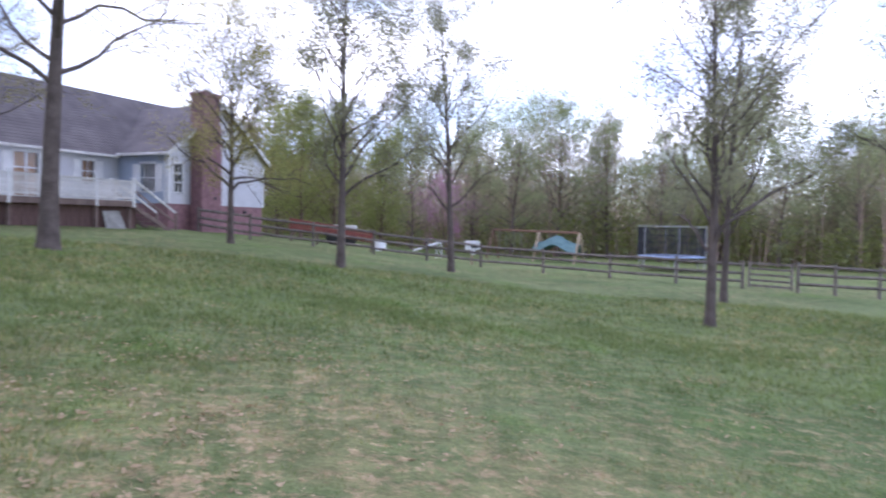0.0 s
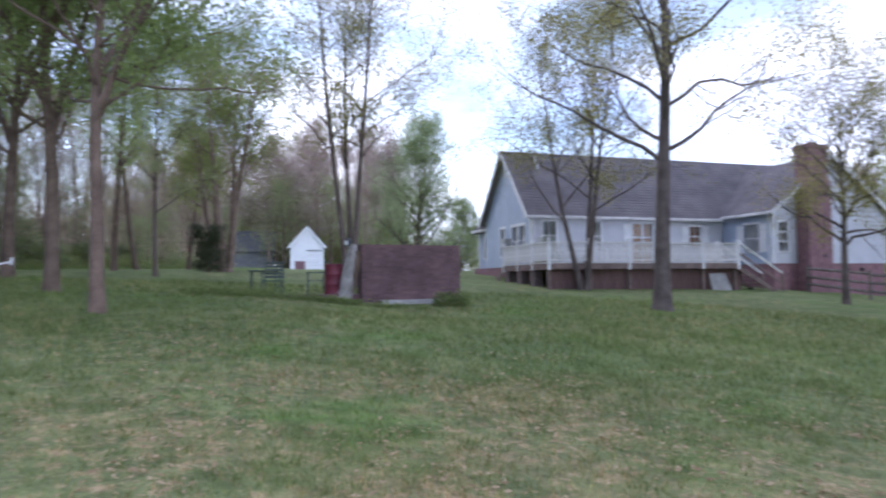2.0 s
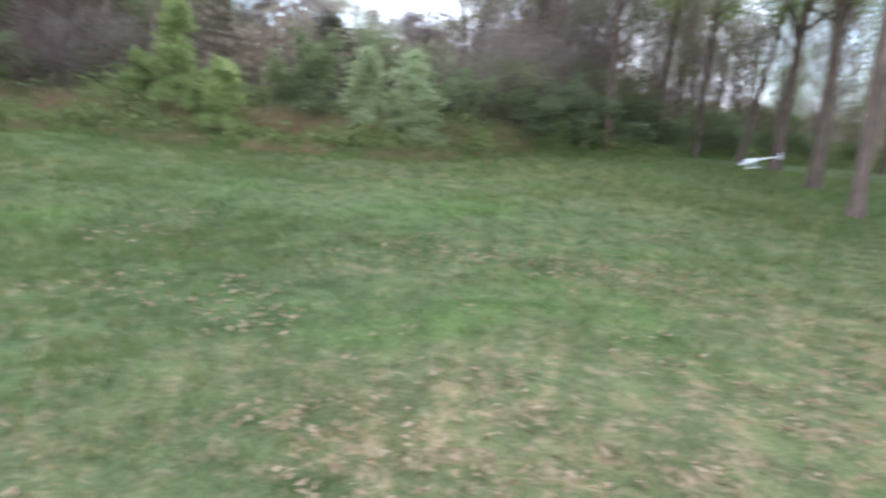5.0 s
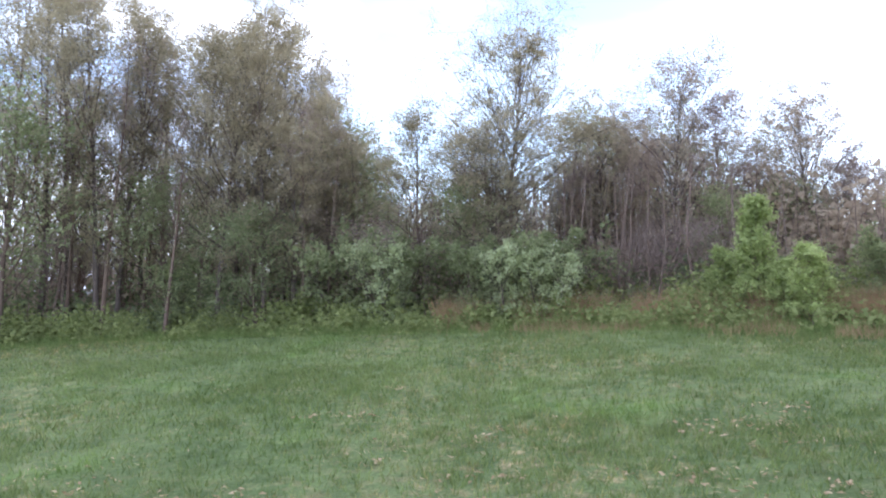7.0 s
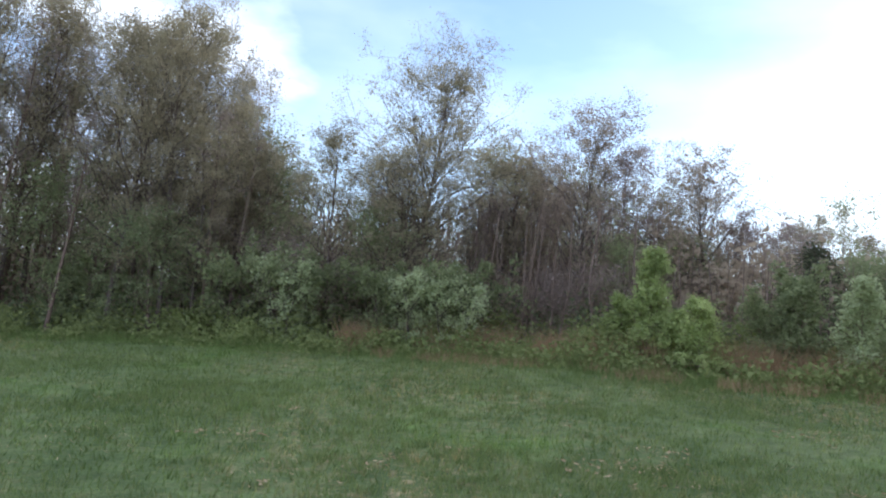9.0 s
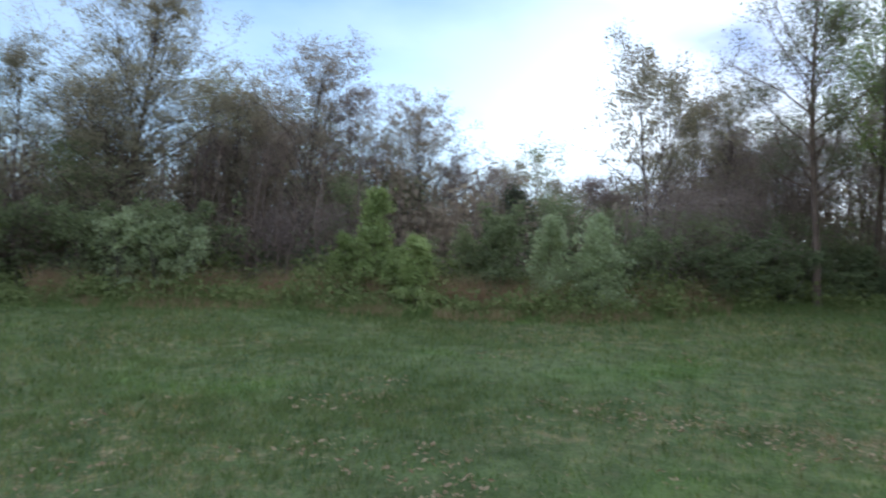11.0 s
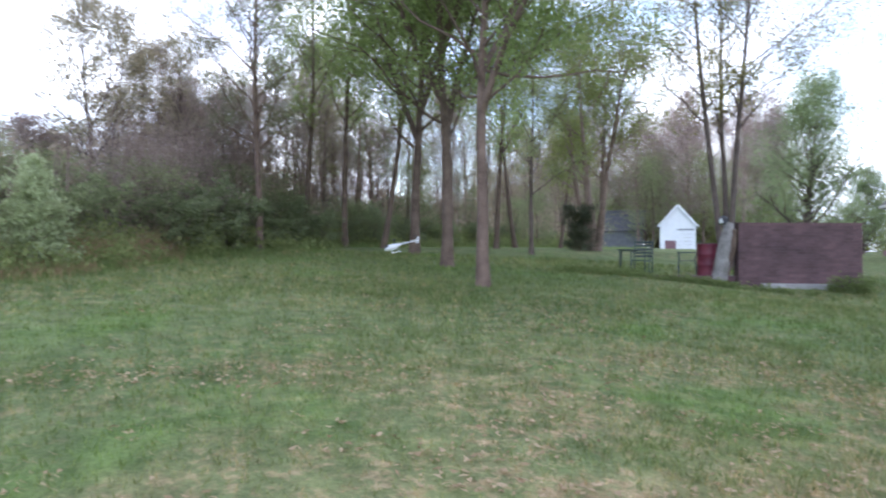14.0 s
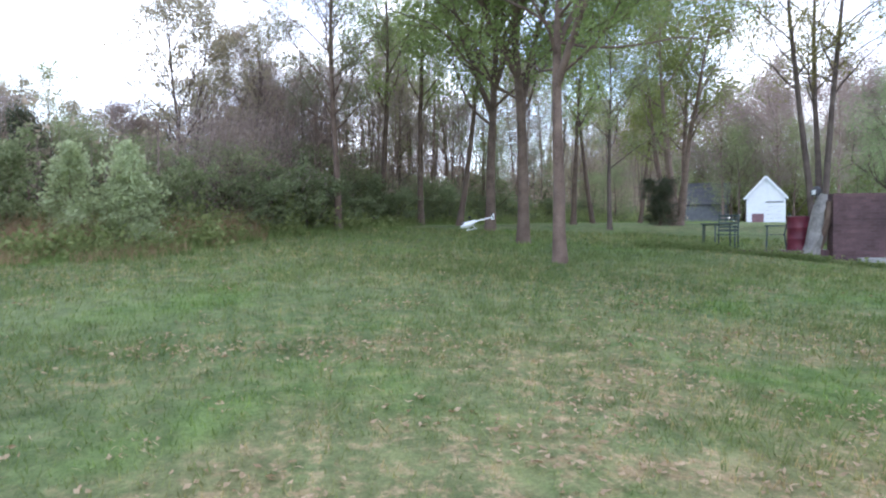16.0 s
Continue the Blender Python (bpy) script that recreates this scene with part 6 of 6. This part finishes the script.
# ---- the yard behind the fence ----
def yard():
    # trampoline with a net
    r = 44
    c = spot(-18.4, r)
    t = thing("trampoline", Matrix.Translation(c), "round trampoline with pale blue padding and a dark safety net", "trampoline")
    R = 1.95
    s = Shape()
    n = 32
    for i in range(n):
        a, b = 2 * math.pi * i / n, 2 * math.pi * (i + 1) / n
        s.hexa([(k * math.cos(q), k * math.sin(q), z) for z in (0.86, 0.93) for k, q in ((R - 0.32, a), (R, a), (R, b), (R - 0.32, b))])
    part("padding", s, BLUE_PAD, t)
    s = Shape()
    s.tube([Vector((0, 0, 0.86)), Vector((0, 0, 0.875))], [R - 0.3, R - 0.3], 32)
    part("jumping_mat", s, BLACK, t)
    for i in range(6):
        a = 2 * math.pi * i / 6 + 0.3
        s = Shape()
        x, y = R * math.cos(a), R * math.sin(a)
        s.tube([Vector((x, y, 0)), Vector((x, y, 0.9))], [0.03, 0.03], 6)
        part("leg", s, STEEL, t)
        s = Shape()
        x, y = (R + 0.06) * math.cos(a + 0.1), (R + 0.06) * math.sin(a + 0.1)
        s.tube([Vector((x, y, 0.3)), Vector((x, y, 2.75))], [0.028, 0.028], 6)
        part("net_pole", s, STEEL, t)
    s = Shape()
    for i in range(72):
        a = 2 * math.pi * i / 72
        x, y = R * math.cos(a), R * math.sin(a)
        s.beam((x, y, 0.95), (x, y, 2.6), 0.05, 0.012)
    for z in (1.3, 1.7, 2.1, 2.55):
        for i in range(24):
            a, b = 2 * math.pi * i / 24, 2 * math.pi * (i + 1) / 24
            s.beam((R * math.cos(a), R * math.sin(a), z), (R * math.cos(b), R * math.sin(b), z), 0.012, 0.03)
    part("net", s, NET, t, "black safety net")
    s = Shape()
    for i in range(24):
        a, b = 2 * math.pi * i / 24, 2 * math.pi * (i + 1) / 24
        s.beam((R * math.cos(a), R * math.sin(a), 2.68), (R * math.cos(b), R * math.sin(b), 2.68), 0.04)
    part("top_ring", s, STEEL, t)
    # swing set
    a, b = spot(-4.3, 50), spot(-11.3, 47)
    w = thing("swing_set", Matrix.Identity(4), "cedar swing set with a top beam and a teal canopy", "swing set")
    up = Vector((0, 0, 2.05))
    s = Shape()
    s.beam(a + up, b + up, 0.14, 0.16, 0.02)
    part("top_beam", s, SWING_WOOD, w)
    side = Vector((-(b - a).y, (b - a).x, 0)).normalized()
    for p, mat in ((a, SWING_WOOD), (a.lerp(b, 0.55), PINE), (b, PINE)):
        for k in (-1, 1):
            s = Shape()
            f = p + side * k * 0.9
            s.beam(Vector((f.x, f.y, ground_z(f.x, f.y) - 0.1)), p + up, 0.11, 0.11, 0.01)
            part("leg", s, mat, w)
    for i in range(2):
        p = a.lerp(b, 0.12 + i * 0.18)
        s = Shape()
        s.box(p.x - 0.25, p.x + 0.25, p.y - 0.1, p.y + 0.1, p.z + 0.45, p.z + 0.49)
        sw = part("swing_seat", s, SWING_WOOD, w)
        for k in (-0.22, 0.22):
            s = Shape()
            s.tube([Vector((p.x + k, p.y, p.z + 0.47)), Vector((p.x + k, p.y, p.z + 2.0))], [0.012, 0.012], 5)
            part("chain", s, STEEL, sw)
    cn = Shape()
    c0, c1 = a.lerp(b, 0.52), b
    n = 10
    for i in range(n):
        f, g = i / n, (i + 1) / n
        p, q = c0.lerp(c1, f), c0.lerp(c1, g)
        sp, sq = 0.25 - 0.5 * math.sin(math.pi * f) ** 3, 0.25 - 0.5 * math.sin(math.pi * g) ** 3
        for k in (-1, 1):
            cn.hexa([p + Vector((0, 0, 0.95 - sp)) + side * k * 0.7, q + Vector((0, 0, 0.95 - sq)) + side * k * 0.7, q + Vector((0, 0, 1.55 - sq)), p + Vector((0, 0, 1.55 - sp)),
                     p + Vector((0, 0, 0.98 - sp)) + side * k * 0.7, q + Vector((0, 0, 0.98 - sq)) + side * k * 0.7, q + Vector((0, 0, 1.58 - sq)), p + Vector((0, 0, 1.58 - sp))])
    part("canopy", cn, TEAL, w)
    # red boarded run
    a, b = spot(12.3, 38), spot(5.6, 37)
    s = Shape()
    rb = thing("board_fence", Matrix.Identity(4), "long low run of dull red boards on posts", "fence")
    for k in range(3):
        s = Shape()
        z = 0.72 + k * 0.2
        s.beam(a + Vector((0, 0, z)), b + Vector((0, 0, z - 0.12)), 0.03, 0.18, 0.006)
        part("board", s, RED_PAINT, rb)
    for f in (0.02, 0.34, 0.66, 0.98):
        p = a.lerp(b, f)
        s = Shape()
        s.box(p.x - 0.05, p.x + 0.05, p.y + 0.03, p.y + 0.13, p.z - 0.3, p.z + 1.22, 0.01)
        part("post", s, STAINED, rb)
    # white things: a hive-like box on a stand, a toy car and a wheelbarrow
    p = spot(-2.6, 37.5)
    bx = thing("white_box", Matrix.Translation(p), "white box with a dark slot on a post", "box")
    s = Shape()
    s.box(-0.38, 0.38, -0.28, 0.28, 0.80, 1.28, 0.02)
    part("box_body", s, WHITE_PLASTIC, bx)
    s = Shape()
    s.box(-0.08, 0.3, -0.286, -0.282, 0.9, 1.02)
    part("slot", s, BLACK, bx)
    s = Shape()
    s.box(-0.06, 0.06, -0.06, 0.06, -0.1, 0.8)
    part("box_post", s, PINE, bx)
    s = Shape()
    s.tube([Vector((0.05, -0.2, 0.55)), Vector((0.05, -0.2, 0.78))], [0.12, 0.13], 10)
    part("bucket", s, WHITE_PLASTIC, bx)
    p = spot(0.8, 40)
    sd = thing("slide", Matrix.Translation(p), "small white plastic play slide", "slide")
    s = Shape()
    s.hexa([(-1.0, -0.25, 0.35), (0.6, -0.25, 0.85), (0.6, 0.25, 0.85), (-1.0, 0.25, 0.35), (-1.0, -0.25, 0.45), (0.6, -0.25, 1.0), (0.6, 0.25, 1.0), (-1.0, 0.25, 0.45)], 0.03)
    part("chute", s, WHITE_PLASTIC, sd)
    for x in (0.35, 0.6):
        s = Shape()
        s.beam((x, 0, 0), (x, 0, 0.9), 0.07)
        part("support", s, WHITE_PLASTIC, sd)
    p = spot(5.0, 42)
    tb = thing("tub", Matrix.Translation(p), "upturned white plastic tub", "tub")
    s = Shape()
    s.tube([Vector((0, 0, 0.0)), Vector((0, 0, 0.55)), Vector((0, 0, 0.62))], [0.42, 0.36, 0.2], 14)
    part("tub_body", s, WHITE_PLASTIC, tb)
    p = spot(8.0, 43)
    tr = thing("trailer", Matrix.Translation(p), "small white utility trailer", "trailer")
    s = Shape()
    s.box(-0.8, 0.8, -0.5, 0.5, 0.95, 1.25, 0.03)
    part("trailer_body", s, WHITE_OLD, tr)
    for x in (-0.45, 0.45):
        s = Shape()
        s.tube([Vector((x, -0.56, 0.5)), Vector((x, -0.46, 0.5))], [0.5, 0.5], 14)
        part("wheel", s, BLACK, tr)


# ---- outbuildings ----
def outbuildings():
    p = spot(57.9, 84)
    q = spot(57.9, 85)
    d = (p - q)
    d.z = 0
    d.normalize()                       # towards the lawn
    m = Matrix(((-d.y, -d.x, 0, p.x), (d.x, -d.y, 0, p.y), (0, 0, 1, p.z), (0, 0, 0, 1)))
    g = thing("garage", m, "white gabled garage with a white roller door", "garage")
    hw, eave, apex, deep = 1.95, 2.75, 4.95, 7.0
    fw = Shape()
    fw.box(-hw, 0.05, 0, 0.12, -0.3, 2.15)
    fw.box(1.65, hw, 0, 0.12, -0.3, 2.15)
    fw.hexa([(-hw, 0, 2.15), (hw, 0, 2.15), (hw, 0.12, 2.15), (-hw, 0.12, 2.15), (-hw, 0, eave), (hw, 0, eave), (hw, 0.12, eave), (-hw, 0.12, eave)])
    fw.hexa([(-hw, 0, eave), (hw, 0, eave), (hw, 0.12, eave), (-hw, 0.12, eave), (-0.02, 0, apex), (0.02, 0, apex), (0.02, 0.12, apex), (-0.02, 0.12, apex)])
    part("front_wall", fw, WHITE_FRESH, g)
    for x in (-hw, hw - 0.12):
        sw = Shape()
        sw.box(x, x + 0.12, 0.12, deep, -0.3, eave)
        part("side_wall", sw, WHITE_FRESH, g)
    s = Shape()
    for i in range(5):
        s.box(0.05, 1.65, 0.02, 0.06, i * 0.43, i * 0.43 + 0.415, 0.01)
    part("roller_door", s, WHITE_FRESH, g)
    s = Shape()
    s.box(-0.03, 1.73, -0.06, 0.0, 2.15, 2.27)
    part("door_hood", s, BARN_WALL, g)
    s = Shape()
    s.box(-1.4, -0.2, -0.05, -0.02, 0.0, 0.95, 0.01)
    part("brick_panel", s, BRICK_RED, g, "red brick panel")
    for k in (-1, 1):
        part("roof", roof_slope((k * (hw + 0.25), -0.25, eave - 0.15), (k * (hw + 0.25), deep + 0.2, eave - 0.15), (0, deep + 0.2, apex + 0.15), (0, -0.25, apex + 0.15)), BARN_GREY, g)
        s = Shape()
        s.beam((k * (hw + 0.25), -0.28, eave - 0.22), (0, -0.28, apex + 0.06), 0.04, 0.22)
        part("rake_board", s, WHITE_FRESH, g)
    # grey barn with a low roof
    p = spot(62.1, 96)
    m = Matrix(((-d.y, -d.x, 0, p.x), (d.x, -d.y, 0, p.y), (0, 0, 1, p.z), (0, 0, 0, 1)))
    b = thing("barn", m, "grey weatherboard barn with a slate-coloured roof", "barn")
    s = Shape()
    s.box(-2.5, 2.5, 0, 6, -0.5, 2.3)
    part("wall", s, BARN_WALL, b)
    part("roof", roof_slope((-2.8, -0.4, 2.2), (2.8, -0.4, 2.2), (2.8, 3, 5.2), (-2.8, 3, 5.2)), BARN_GREY, b)
    part("roof", roof_slope((2.8, 6.4, 2.2), (-2.8, 6.4, 2.2), (-2.8, 3, 5.2), (2.8, 3, 5.2)), BARN_GREY, b)


# ---- model helicopter ----
def helicopter():
    at = spot(80.5, 8.4)
    at.z = 1.7 + 8.4 * math.tan(radians(1.2))
    h = thing("model_helicopter", Matrix.Translation(at) @ pose(0, 0, 0, 0, 12, -102), "small white radio-controlled helicopter hovering over the lawn", "model helicopter")
    s = Shape()
    s.tube([Vector((0.13, 0, -0.02)), Vector((0.115, 0, -0.015)), Vector((0.07, 0, -0.005)), Vector((0.0, 0, 0.0)), Vector((-0.05, 0, 0.012)), Vector((-0.08, 0, 0.015))], [0.004, 0.02, 0.036, 0.034, 0.018, 0.008], 10)
    part("fuselage", s, WHITE_PLASTIC, h, smooth=True)
    s = Shape()
    s.tube([Vector((0.128, 0, -0.012)), Vector((0.1, 0, 0.004)), Vector((0.075, 0, 0.012))], [0.006, 0.022, 0.028], 10)
    part("canopy_window", s, BLACK, h)
    s = Shape()
    s.tube([Vector((-0.06, 0, 0.014)), Vector((-0.27, 0, 0.022))], [0.009, 0.006], 8)
    part("tail_boom", s, WHITE_PLASTIC, h)
    s = Shape()
    s.hexa([(-0.25, -0.002, -0.005), (-0.285, -0.002, -0.02), (-0.285, 0.002, -0.02), (-0.25, 0.002, -0.005), (-0.27, -0.002, 0.055), (-0.30, -0.002, 0.065), (-0.30, 0.002, 0.065), (-0.27, 0.002, 0.055)])
    part("tail_fin", s, WHITE_PLASTIC, h)
    s = Shape()
    s.tube([Vector((0, 0, 0.02)), Vector((0, 0, 0.085))], [0.006, 0.006], 8)
    part("mast", s, BLACK, h)
    s = Shape()
    s.box(-0.016, 0.016, -0.016, 0.016, 0.07, 0.09, 0.003)
    part("rotor_head", s, BLACK, h)
    for k in (-1, 1):
        s = Shape()
        s.hexa([(x, y, z) for z in (0.078, 0.082) for x, y in ((-0.012, k * 0.02), (0.014, k * 0.02), (0.012, k * 0.21), (-0.01, k * 0.21))])
        part("rotor_blade", s, BLACK, h)
        s = Shape()
        s.tube([Vector((0.07, k * 0.045, -0.07)), Vector((-0.06, k * 0.045, -0.07))], [0.004, 0.004], 6)
        part("skid", s, WHITE_PLASTIC, h)
        for x in (0.04, -0.03):
            s = Shape()
            s.tube([Vector((x, k * 0.02, -0.025)), Vector((x, k * 0.045, -0.07))], [0.003, 0.003], 5)
            part("strut", s, WHITE_PLASTIC, h)
    s = Shape()
    s.hexa([(x, y, z) for y in (0.008, 0.010) for x, z in ((-0.275, -0.035), (-0.285, -0.035), (-0.275, 0.085), (-0.265, 0.085))])
    part("tail_rotor", s, BLACK, h)


build_ground()
build_house()
build_deck()
build_patio()
fence()
outbuildings()
yard()
yard_trees()
woods()
undergrowth()
stem_wood()
helicopter()
build_blades()
build_tufts()
